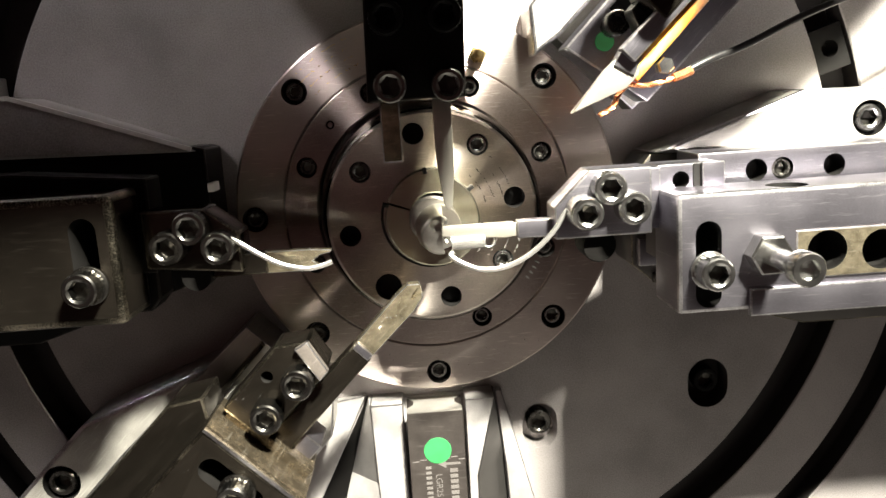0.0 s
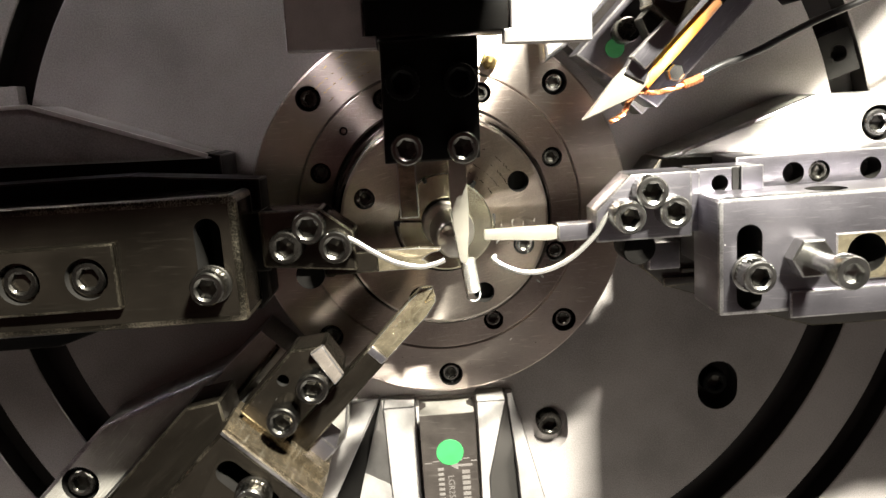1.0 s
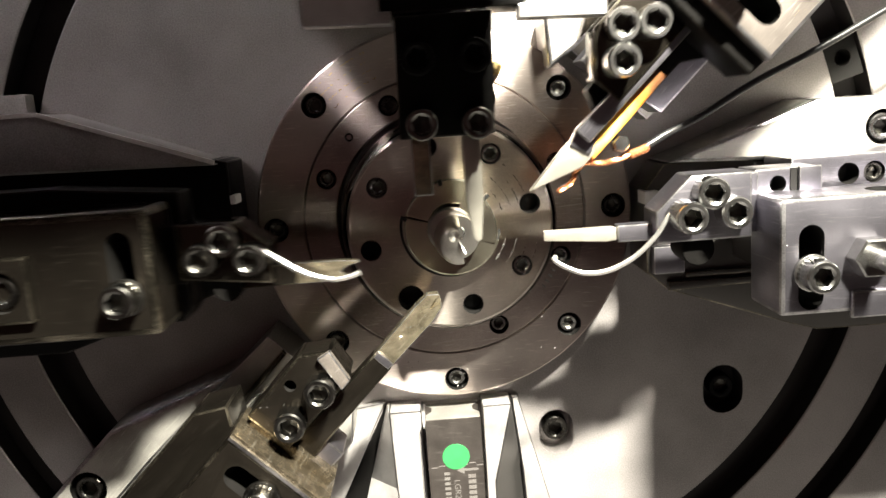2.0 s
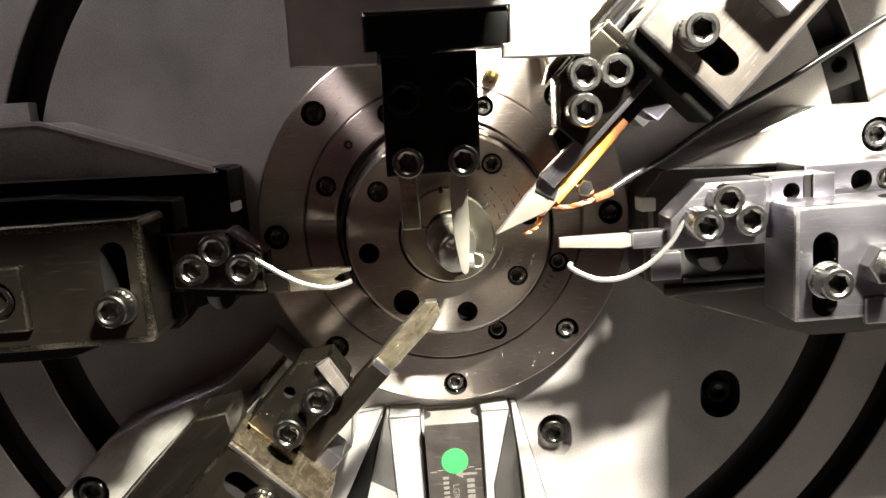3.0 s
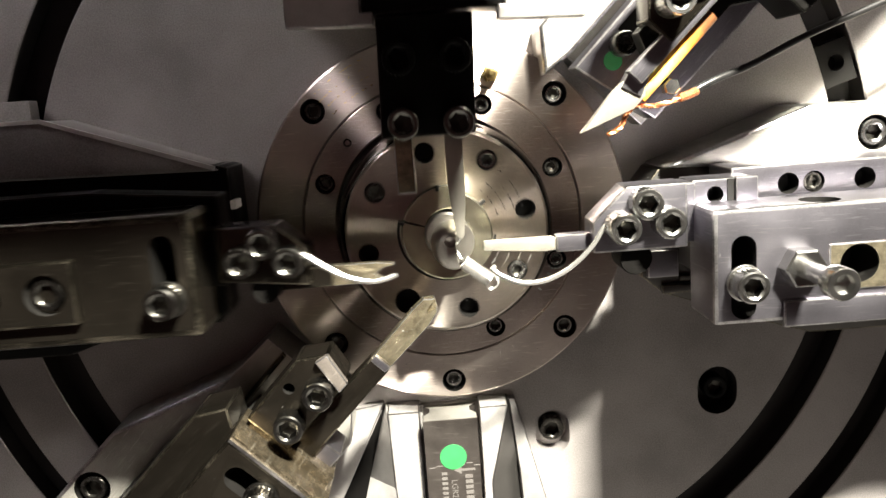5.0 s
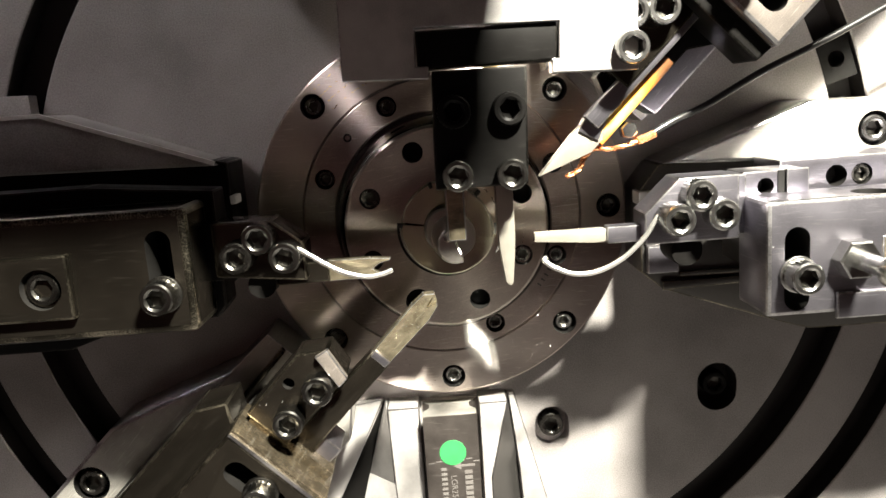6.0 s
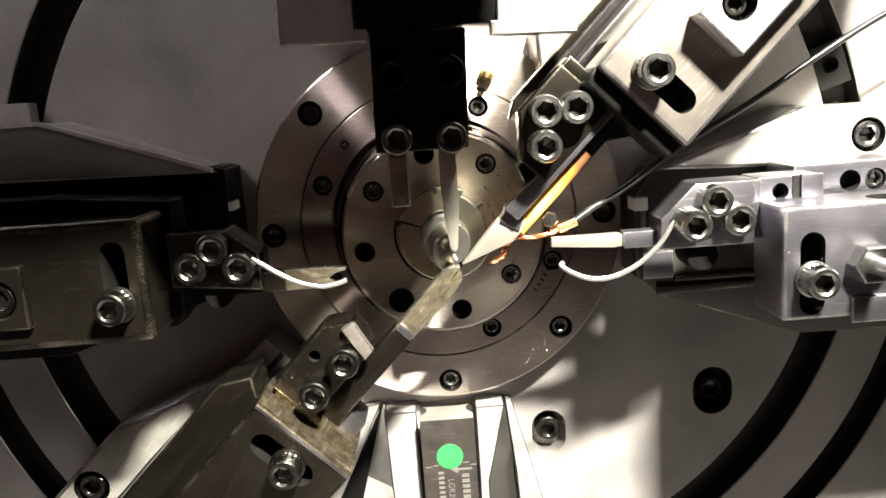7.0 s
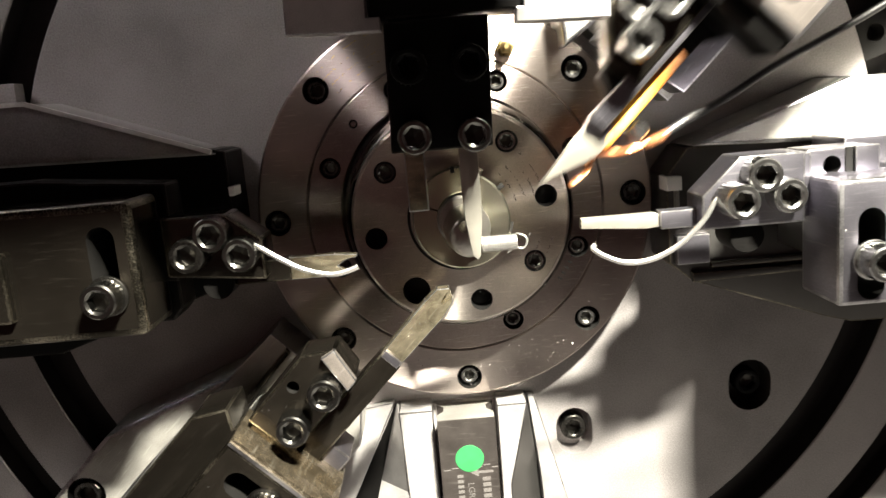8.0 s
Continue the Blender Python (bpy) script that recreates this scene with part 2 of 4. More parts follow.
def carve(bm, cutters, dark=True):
    """Takes the cutters out of a solid; the new faces get near-black, painted bore shade, unless told otherwise."""
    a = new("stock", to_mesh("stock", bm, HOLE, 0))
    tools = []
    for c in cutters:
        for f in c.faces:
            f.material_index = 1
        t = new("cutter", to_mesh("cutter", c, HOLE, 0))
        mod = a.modifiers.new("cut", "BOOLEAN")
        mod.operation, mod.solver, mod.object = "DIFFERENCE", "EXACT", t
        tools.append(t)
    ev = a.evaluated_get(bpy.context.evaluated_depsgraph_get())
    me = bpy.data.meshes.new_from_object(ev)
    out = bmesh.new()
    out.from_mesh(me)
    bmesh.ops.scale(out, vec=(1 / MM, 1 / MM, 1 / MM), verts=out.verts[:])
    bpy.data.meshes.remove(me)
    for o in (a, *tools):
        old = o.data
        bpy.data.objects.remove(o)
        bpy.data.meshes.remove(old)
    if not dark:
        for f in out.faces:
            f.material_index = 2 if f.material_index == 2 else 0
    return out


def thing(name, label, category, group="", kind="", at=None):
    ob = new(name)
    ob.empty_display_size = 0.01
    if at is not None:
        ob.matrix_basis = at
    return tagged(ob, label, category, group, kind)


def part(name, bm, material, parent, label="", smooth=35):
    ob = new(name, to_mesh(name, bm, material, smooth))
    ob.parent = parent
    if label:
        ob["label"] = label
    return ob


def placed(name, mesh, parent, m, label=""):
    ob = new(name, mesh)
    ob.parent = parent
    ob.matrix_basis = m
    if label:
        ob["label"] = label
    return ob


def screw_mesh(d, h, material, name="screw"):
    """Socket head of diameter d and height h; its seat is y=0, its face looks to -y."""
    r, s = d / 2, d * 0.262
    bm = lathe([(0.01, 0.0), (r, 0.0), (r, -h * 0.8), (r * 0.975, -h * 0.92), (r * 0.89, -h), (s * 1.34, -h), (s * 1.16, -h + 0.3), (s, -h + 0.5), (s, -h * 0.42), (0.01, -h * 0.34)],
               seg=48, hexed=(7, 8))
    for v in bm.verts:
        k = round(math.atan2(v.co.z, v.co.x) / (math.pi / 24))
        if k % 2 and math.hypot(v.co.x, v.co.z) > r * 0.985:
            v.co.x, v.co.z = v.co.x * 0.955, v.co.z * 0.955
    # Faces inside the hex recess take a dark tone, shade put into colour.
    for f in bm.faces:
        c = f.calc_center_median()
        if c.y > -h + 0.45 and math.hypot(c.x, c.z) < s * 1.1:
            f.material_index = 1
    return to_mesh(name, bm, material, 30, SOCKET_SHADE)


SCREW_M4 = screw_mesh(7.0, 4.0, SCREW_DARK)
SCREW_M4_BRIGHT = screw_mesh(7.0, 4.0, SCREW)
SCREW_M5 = screw_mesh(10.4, 6.8, SCREW)
SCREW_M5_TALL = screw_mesh(10.4, 10.4, SCREW)
SCREW_M5_DARK = screw_mesh(10.4, 6.8, SCREW_DARK)
SCREW_M6 = screw_mesh(10.2, 6.0, SCREW)
SCREW_M6_DARK = screw_mesh(11.0, 6.0, SCREW_DARK)
SCREW_M5_MID = screw_mesh(10.4, 6.8, SCREW_MID)
WASHER_DARK = to_mesh("washer", lathe([(2.6, 0), (5.9, 0), (5.9, -1.1), (5.5, -1.3), (2.6, -1.3), (2.6, 0)], seg=28), SCREW_DARK)
WASHER = to_mesh("washer", lathe([(2.6, 0), (5.9, 0), (5.9, -1.1), (5.5, -1.3), (2.6, -1.3), (2.6, 0)], seg=28), SCREW)


def at_mm(x, y, z, turn=0.0):
    return pose(x * MM, y * MM, z * MM, 0, turn, 0)


# ---- the machine's front ----
def front_plate():
    top = thing("machine_plate", "matt grey steel front plate with round grooves", "machine plate", kind="structure")
    g = lathe([(20, 12), (20, 0), (165.5, 0), (166, 0.5), (166, 11), (181, 11), (181, 0.5), (181.5, 0), (202.5, 0), (203, 0.5), (203, 10), (215, 10), (215, 0.5), (215.5, 0),
               (330, 0), (330, 20), (20, 20), (20, 12)], seg=180)
    cuts = [prism(oblong(41.8, -99, 20.5, 15, 0.0), -3, 10), prism(oblong(115, -85.5, 22, 17.4, 0.0), -3, 11)]
    body = carve(g, cuts, False)
    # Grooves and the right slot get their shade as a darker colour.
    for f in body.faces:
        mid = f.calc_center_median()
        shaded_slot = abs(mid.x - 115) < 12 and abs(mid.z + 85.5) < 14
        if 0.6 < mid.y < 11.5 and (shaded_slot or math.hypot(mid.x, mid.z) > 160):
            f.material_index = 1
    plate = new("plate_body", to_mesh("plate_body", body, PLATE, 40, GROOVE_SHADE))
    plate.parent = top
    for x, z, head in ((41.8, -98.4, SCREW_M6_DARK), (115, -85.0, screw_mesh(11.0, 6.0, BLACK))):
        placed("screw", head, top, at_mm(x, 8.0, z, 20), "black socket screw in an oblong recess")
    for a in (17.2,):
        c, s = math.cos(radians(a)), math.sin(radians(a))
        nut = box(-9, 9, 2, 10.5, -6.8, 6.8, 0.6)
        nut = carve(nut, [prism(circle(0, 0, 3.4), 0, 9)])
        ob = part("clamp_nut", nut, HOLE, top, "black T-nut in the groove")
        ob.matrix_basis = pose(173.5 * c * MM, 0, 173.5 * s * MM, 0, -a + 90, 0)
    return top


def counterbores(r, start, step, count, hole, depth, y0):
    out = []
    for i in range(count):
        a = radians(start + step * i)
        out.append(prism(circle(r * math.cos(a), r * math.sin(a), hole, 24), y0 - 3, y0 + depth))
    return out


def etched_lines(count, a_from, a_to, r_from, r_to, y, seed):
    """Short worn strokes on a flat ring, in four rows."""
    rng, bm = random.Random(seed), bmesh.new()
    for i in range(count):
        a, r = radians(rng.uniform(a_from, a_to)), r_from + (r_to - r_from) * (i % 4) / 3
        x, z, w = r * math.cos(a), r * math.sin(a), rng.uniform(0.5, 1.3)
        t = a - math.pi / 2 + rng.uniform(-0.9, 0.9)
        c, sn = math.cos(t), math.sin(t)
        bm.faces.new([bm.verts.new((x + dx * w * c - dz * 0.1 * sn, y, z + dx * w * sn + dz * 0.1 * c)) for dx, dz in ((-0.5, -1), (0.5, -1), (0.5, 1), (-0.5, 1))])
    return bm


def chips(count, spots, seed, size=0.45):
    """Loose metal chips and dust on flat faces; spots are (x0, x1, z0, z1, y)."""
    rng, bm = random.Random(seed), bmesh.new()
    for i in range(count):
        x0, x1, z0, z1, y = spots[i % len(spots)]
        p = Vector((rng.uniform(x0, x1), y, rng.uniform(z0, z1)))
        d = size * rng.uniform(0.3, 1.0)
        v = [bm.verts.new(p + Vector((rng.uniform(-d, d), 0.02 - (k == 3) * d * 0.6, rng.uniform(-d, d)))) for k in range(4)]
        for tri in ((0, 1, 2), (0, 1, 3), (1, 2, 3), (2, 0, 3)):
            bm.faces.new([v[k] for k in tri])
    return bm


def rings():
    outer = thing("flange_ring", "turned steel flange ring with eight socket screws", "flange")
    body = lathe([(55.7, -2), (55.7, -11.4), (56.2, -12), (73.4, -12), (74.2, -11.2), (74.2, 0), (55.7, 0), (55.7, -2)], seg=160)
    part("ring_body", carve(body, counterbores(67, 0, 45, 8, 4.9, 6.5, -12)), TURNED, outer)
    for i in range(8):
        a = radians(45 * i)
        placed("screw", SCREW_M4 if i not in (1, 6, 7) else SCREW_M4_BRIGHT, outer, at_mm(67 * math.cos(a), -6.2, 67 * math.sin(a), 17 * i))
    mid = thing("bearing_ring", "worn steel bearing ring with recessed socket screws", "bearing ring")
    body = lathe([(42.5, -2), (42.5, -11.4), (43, -12.2), (54.9, -12.2), (55.3, -11.8), (55.3, 0), (42.5, 0), (42.5, -2)], seg=160)
    cuts = counterbores(49, 22.5, 45, 8, 4.0, 6.0, -12.2) + [prism(circle(-35, 34.3, 1.7, 16), -15, -10)]
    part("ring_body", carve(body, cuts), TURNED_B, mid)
    small = screw_mesh(6.2, 3.6, SCREW_DARK)
    small_bright = screw_mesh(6.2, 3.6, SCREW)
    for i in range(8):
        a = radians(22.5 + 45 * i)
        placed("screw", small_bright if i in (1, 6, 7) else small, mid, at_mm(49 * math.cos(a), -6.8, 49 * math.sin(a), 23 * i))
    placed("dowel_pin", to_mesh("dowel_pin", lathe([(0.01, 0), (1.4, 0), (1.4, -1.6), (1.0, -2.0), (0.01, -2.0)], seg=16), SCREW), mid, at_mm(-35, -9.9, 34.3))
    # etched serial, kept as plain strokes
    for i in range(7):
        a = radians(-39 + i * 2.9)
        ob = part("etched_mark", box(-0.3, 0.3, -12.24, -12.1, -0.9, 0.9, 0), HOLE, mid)
        ob.matrix_basis = pose(48.5 * math.cos(a) * MM, 0, 48.5 * math.sin(a) * MM, 0, -math.degrees(a) - 90, 0)
    strokes = etched_lines(70, 112, 131, 60.5, 70.9, -12.06, 4)
    part("etched_lines", strokes, BRASS, outer, "worn engraved lines that cannot be read", smooth=0)
    part("chips", chips(240, [(15, 50, -58, -36, -12.23), (0, 34, -70, -58, -12.03), (-25, 5, -72, -58, -12.03)], 7, 0.3), WIRE, outer, "fine metal dust", smooth=0)["kind"] = "stuff"
    nip = thing("grease_nipple", "small brass grease nipple on the flange", "grease nipple")
    part("nipple_body", lathe([(0.01, -12), (3.4, -12), (3.4, -14.5), (2.2, -14.8), (2.2, -17), (1.3, -18), (0.01, -18.2)], seg=6, cx=22.6, cz=56.8), BRASS, nip, smooth=20)
    part("nipple_tip", lathe([(1.1, -17.5), (1.6, -18.2), (1.5, -19.4), (0.8, -20), (0.01, -20)], seg=20, cx=22.6, cz=56.8), BRASS, nip)


def spinner():
    """The turning disc in the middle, with its bush and nose."""
    top = thing("spinner_disc", "steel spinner disc with wire guide nose", "spinner disc", at=pose(0.0012, 0, -0.0006))
    body = lathe([(16.5, -10), (16.5, -33), (37.3, -33), (38.2, -32.2), (38.4, -31), (38.4, -6), (16.5, -6), (16.5, -10)], seg=140)
    cuts = []
    for i in range(8):
        a = radians(9.5 + 45 * i)
        r = 4.9 if i == 5 else 3.9
        cuts.append(prism(circle(30.6 * math.cos(a), 30.6 * math.sin(a), r, 26), -37, -25))
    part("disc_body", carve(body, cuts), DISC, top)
    part("polished_rim", lathe([(38.45, -31.6), (39.4, -30.6), (40.6, -27), (41.5, -21), (41.9, -12), (41.9, -5), (38.45, -5), (38.45, -31.6)], seg=140), RIM, top, "dark polished rounded rim")
    for i in (1, 3, 7):
        a = radians(9.5 + 45 * i)
        placed("screw", SCREW_M4_BRIGHT if i != 3 else SCREW_M4, top, at_mm(30.6 * math.cos(a), -28.6, 30.6 * math.sin(a), 11 * i))
    part("etched_lines", etched_lines(60, -42, -18, 21, 33, -33.06, 9), WIRE, top, "scratched lines on the disc", smooth=0)
    part("etched_lines", etched_lines(46, 12, 44, 20, 30, -33.06, 12), HOLE, top, smooth=0)
    part("chips", chips(70, [(-30, 30, -28, 24, -33.03)], 3, 0.28), WIRE, top, "fine metal dust", smooth=0)["kind"] = "stuff"
    # split bush in three pieces with narrow slits
    for a0, a1 in ((-21, 60.6), (63.4, 158.4), (161.6, 336.2)):
        seg = lathe([(8.7, -30), (8.7, -39.2), (9.2, -39.6), (17.0, -39.6), (17.6, -39.0), (17.6, -30), (8.7, -30)], seg=40, a0=radians(a0), a1=radians(a1))
        ob = part("bush_segment", seg, BRASSY, top)
        ob.matrix_basis = pose(0, 0, 0, 1.2 if a0 < 0 else -1.0, 0, -1.4 if a0 < 0 else 1.2)
    # Flat black arc on the disc: the bush's shadow line as colour.
    gap = lathe([(17.7, -32.9), (18.7, -32.9), (18.7, -33.15), (17.7, -33.15), (17.7, -32.9)], seg=40, a0=radians(160), a1=radians(350))
    part("bush_shade_ring", gap, HOLE, top, "black ring painted as the shadow line round the bush")
    for a in (36, 96, 160):
        ob = part("slit_pin", box(-1.1, 1.1, -39.9, -37, -0.7, 0.7, 0.1), HOLE, top)
        ob.matrix_basis = pose(17.4 * math.cos(radians(a)) * MM, 0, 17.4 * math.sin(radians(a)) * MM, 0, -a, 0)
    part("core", lathe([(0.01, -41.2), (7.6, -41.2), (8.4, -40.4), (8.5, -32), (0.01, -32)], seg=60), NOSE, top)
    # wire guide: a round post cut away on one side with a hollow
    nose = lathe([(0.01, -62.6), (5.2, -62.4), (6.0, -61.8), (6.6, -60.2), (7.6, -52), (8.2, -36), (0.01, -36)], seg=72, cx=1.6, cz=-2.4)
    cut1 = prism([(2.2 + 0.028 * (z + 2) ** 2 * 0.5, z) for z in range(-14, 11, 2)] + [(22, 12), (22, -16)], -72, -44)
    part("wire_guide", carve(nose, [cut1, lathe([(0.01, -61.4), (1.5, -61.8), (2.1, -62.6), (2.3, -66), (0.01, -66)], seg=24, cx=0.4, cz=1.2)], False), NOSE, top, "polished wire guide with a hollow side")
    return top


def rail_unit():
    rail = thing("guide_rail", "dark hardened guide rail with green sticker", "guide rail")
    h = 11.2
    out = [(-h, -20), (h, -20), (h, -15), (h - 2.6, -11.5), (h - 2.6, -7), (h, -4), (h, 0), (-h, 0), (-h, -4), (-h + 2.6, -7), (-h + 2.6, -11.5), (-h, -15)]
    bm = bmesh.new()
    a = [bm.verts.new((x - 3.0, y, -81)) for x, y in out]
    b = [bm.verts.new((x - 3.6, y, -230)) for x, y in out]
    bm.faces.new(a), bm.faces.new(b[::-1])
    for i in range(len(out)):
        bm.faces.new((a[i], b[i], b[(i + 1) % len(out)], a[(i + 1) % len(out)]))
    bmesh.ops.recalc_face_normals(bm, faces=bm.faces)
    part("rail_bar", bm, RAIL, rail, smooth=0)
    end = bmesh.new()
    fa = [end.verts.new((x * 0.985 - 3.0, y * 0.99, -80.7)) for x, y in out]
    fb = [end.verts.new((x * 0.985 - 3.0, y * 0.99, -81.0)) for x, y in out]
    end.faces.new(fa), end.faces.new(fb[::-1])
    for i in range(len(out)):
        end.faces.new((fa[i], fb[i], fb[(i + 1) % len(out)], fa[(i + 1) % len(out)]))
    bmesh.ops.recalc_face_normals(end, faces=end.faces)
    part("cut_end", end, BASESTEEL, rail, "bright sawn end of the rail", smooth=0)
    part("sticker", lathe([(0.01, -20.15), (5.5, -20.15), (5.6, -19.9), (0.01, -19.9)], seg=40, cx=-2.8, cz=-97.4), GREEN, rail, "round green sticker")
    txt = bpy.data.curves.new("marking", "FONT")
    txt.body, txt.size, txt.extrude = "LGR25", 3.6 * MM, 0.02 * MM
    ob = new("marking", txt)
    txt.materials.append(INK)
    ob.parent = rail
    ob.matrix_basis = pose(-4.2 * MM, -20.1 * MM, -107.5 * MM, 90, 0, 0) @ pose(0, 0, 0, 0, 0, -90)
    for i in range(13):
        part("etched_mark", box(-8.2, -5.8, -20.12, -19.9, -105.2 - i * 2.2, -104.0 - i * 2.2, 0), INK, rail)
    for i in range(6):
        part("etched_mark", box(1.6, 4.8, -20.12, -19.9, -107.2 - i * 2.4, -105.6 - i * 2.4, 0), INK, rail)
    part("etched_mark", prism([(0.2, -105.2), (-3.0, -103.4), (0.2, -101.6), (0.2, -102.9), (6.0, -102.9), (6.0, -103.9), (0.2, -103.9)], -20.12, -19.9), INK, rail)
    for i in range(7):
        x = -13.2 + i * 3.1
        part("scratch", box(x, x + 2.7, -20.12, -19.9, -101.9 + (i % 3) * 0.6, -101.5 + (i % 3) * 0.6, 0), INK, rail)
    # rail seat: bright ground shoulders beside the bar on a tapered base
    seat = thing("rail_seat", "bright ground steel seat under the guide rail", "rail seat")
    part("shoulder", prism([(-29, -79), (-15.6, -79), (-16.2, -230), (-25.5, -230)], -14, 0, 0.5), WHITEPAD, seat)
    part("shoulder", prism([(9.6, -79), (21.6, -79), (13.2, -113), (12.2, -230), (9.0, -230)], -14, 0, 0.4), WHITEPAD, seat)
    part("side_slope", slope([(-29.2, -79.2), (-27.8, -113), (-25.8, -230)], [(-30.4, -79.2), (-40, -113), (-73, -230)], -13.6), WHITEPAD, seat, "ground sloping side")
    # Same ground seat as the left slope; the darker side is put into colour.
    part("side_slope", slope([(21.7, -79.2), (13.4, -113), (12.4, -230)], [(22.4, -79.2), (25.5, -113), (31, -230)], -13.6), BEDSTEEL, seat, "sloping side with its shade painted dark")
    part("web", prism([(-16, -80.5), (10, -80.5), (10, -230), (-16, -230)], -3, 0, 0.2), WHITEPAD, seat)
    # Thin black sheet on the plate stands for shade between slope and foot.
    part("gap_shade", prism([(-30.6, -79.5), (-73, -230), (-108, -230), (-48, -113)], -0.8, 0, 0), BLACK, seat, "black sheet painted as the shaded gap beside the seat")
    part("foot", prism([(-31, -78), (-45, -80), (-140, -230), (-108.5, -230), (-48.3, -113)], -4, 0, 0.4), WHITEPAD, seat)
    part("foot", prism([(22.8, -80), (25.5, -80), (62, -230), (32, -230), (26, -113)], -4, 0, 0.4), WHITEPAD, seat)


def slope(upper, lower, y_upper):
    """A solid wedge whose sloping face runs from an upper edge down to a lower edge on the plate."""
    bm = bmesh.new()
    u = [bm.verts.new((x, y_upper, z)) for x, z in upper]
    d = [bm.verts.new((x, -0.9, z)) for x, z in lower]
    g = [bm.verts.new((x, -0.9, z)) for x, z in upper]
    for i in range(len(u) - 1):
        bm.faces.new((u[i], u[i + 1], d[i + 1], d[i]))
        bm.faces.new((u[i], g[i], g[i + 1], u[i + 1]))
        bm.faces.new((d[i], d[i + 1], g[i + 1], g[i]))
    bm.faces.new((u[0], d[0], g[0]))
    bm.faces.new((u[-1], g[-1], d[-1]))
    bmesh.ops.recalc_face_normals(bm, faces=bm.faces)
    return bm


def slide_base(name, ang, mat, mirror, screw_at, label, outline, low, y_low=-24.0, y_top=-29.0, bed_mat=BEDSTEEL):
    """Fixed slide bed: a lower bed and a raised tapered cover beside the slide. Local x points outwards."""
    m = pose(0, 0, 0, 0, -ang, 0)
    top = thing(name, label, "slide base", group="slide bases round the spinner", at=m)
    part("bed", prism(low, y_low, 0, 0.6), bed_mat, top)
    cover = prism(outline, y_top, 0, 1.5, 3)
    if screw_at:
        cover = carve(cover, [prism(circle(*screw_at, 7.4 if ang else 6.6), y_top - 4, y_top + 7)])
    part("cover", cover, mat, top, "tapered cover plate of the slide")
    if screw_at:
        placed("screw", SCREW_M6_DARK if ang else SCREW_M6, top, at_mm(screw_at[0], y_top + 6.4, screw_at[1]))
    return top


# ---- tool arms; local x points outwards, the tip is near x=0 ----
def arm_block(top, x0, z0, z1, mat, slot, screw_z, bores=(), length=220.0, top_bore=None):
    """Clamping block with a cross slot, its screw and washer, and a raised or sunk strip behind it."""
    body = prism([(x0, z0), (x0 + length, z0), (x0 + length, z1), (x0, z1)], -84, -61, 1.3)
    cuts = [prism(oblong(x0 + 9.4, (slot[0] + slot[1]) / 2, slot[1] - slot[0], 8.0), -90, -66)] + [prism(circle(bx, bz, 6.2), -90, -68) for bx, bz in bores]
    if top_bore:
        bore = prism(circle(top_bore[0], -top_bore[1], 6.2), z1 - 12, z1 + 3)
        bmesh.ops.rotate(bore, cent=(0, 0, 0), matrix=Matrix.Rotation(math.pi / 2, 3, "X"), verts=bore.verts[:])
        cuts.append(bore)
    part("block", carve(body, cuts), mat, top, smooth=30)
    head = placed("screw", SCREW_M5, top, at_mm(x0 + 9.4, -85.4, screw_z, 10))
    placed("washer", WASHER, head, at_mm(0, 1.3, 0))


def arm_holder(top, x, z, mat, three=True, screw=None):
    """Tool holder with three socket screws; x, z is the upper screw."""
    sc = screw or SCREW_M5
    front = prism([(x - 16.5, z - 5.5), (x - 5, z + 5.4), (x + 14.5, z + 5.4), (x + 14.5, z - 15.8), (x - 16.5, z - 15.8)], -72.5, -58, 0.7)
    part("holder", front, mat, top, smooth=30)
    part("holder_neck", box(x + 14, x + 19.4, -66, -52, z - 15.5, z + 4.4, 0.6), mat, top, smooth=30)
    for k, (dx, dz, dy) in enumerate(((0, 0, 0), (-7.6, -6.7, -1.0), (7.2, -6.6, 0))):
        tall = sc == SCREW_M5 and k == 1
        placed("screw", SCREW_M5_TALL if tall else sc, top, at_mm(x + dx - 0.8 * tall, -72.7 + dy, z + dz, 13 * k))


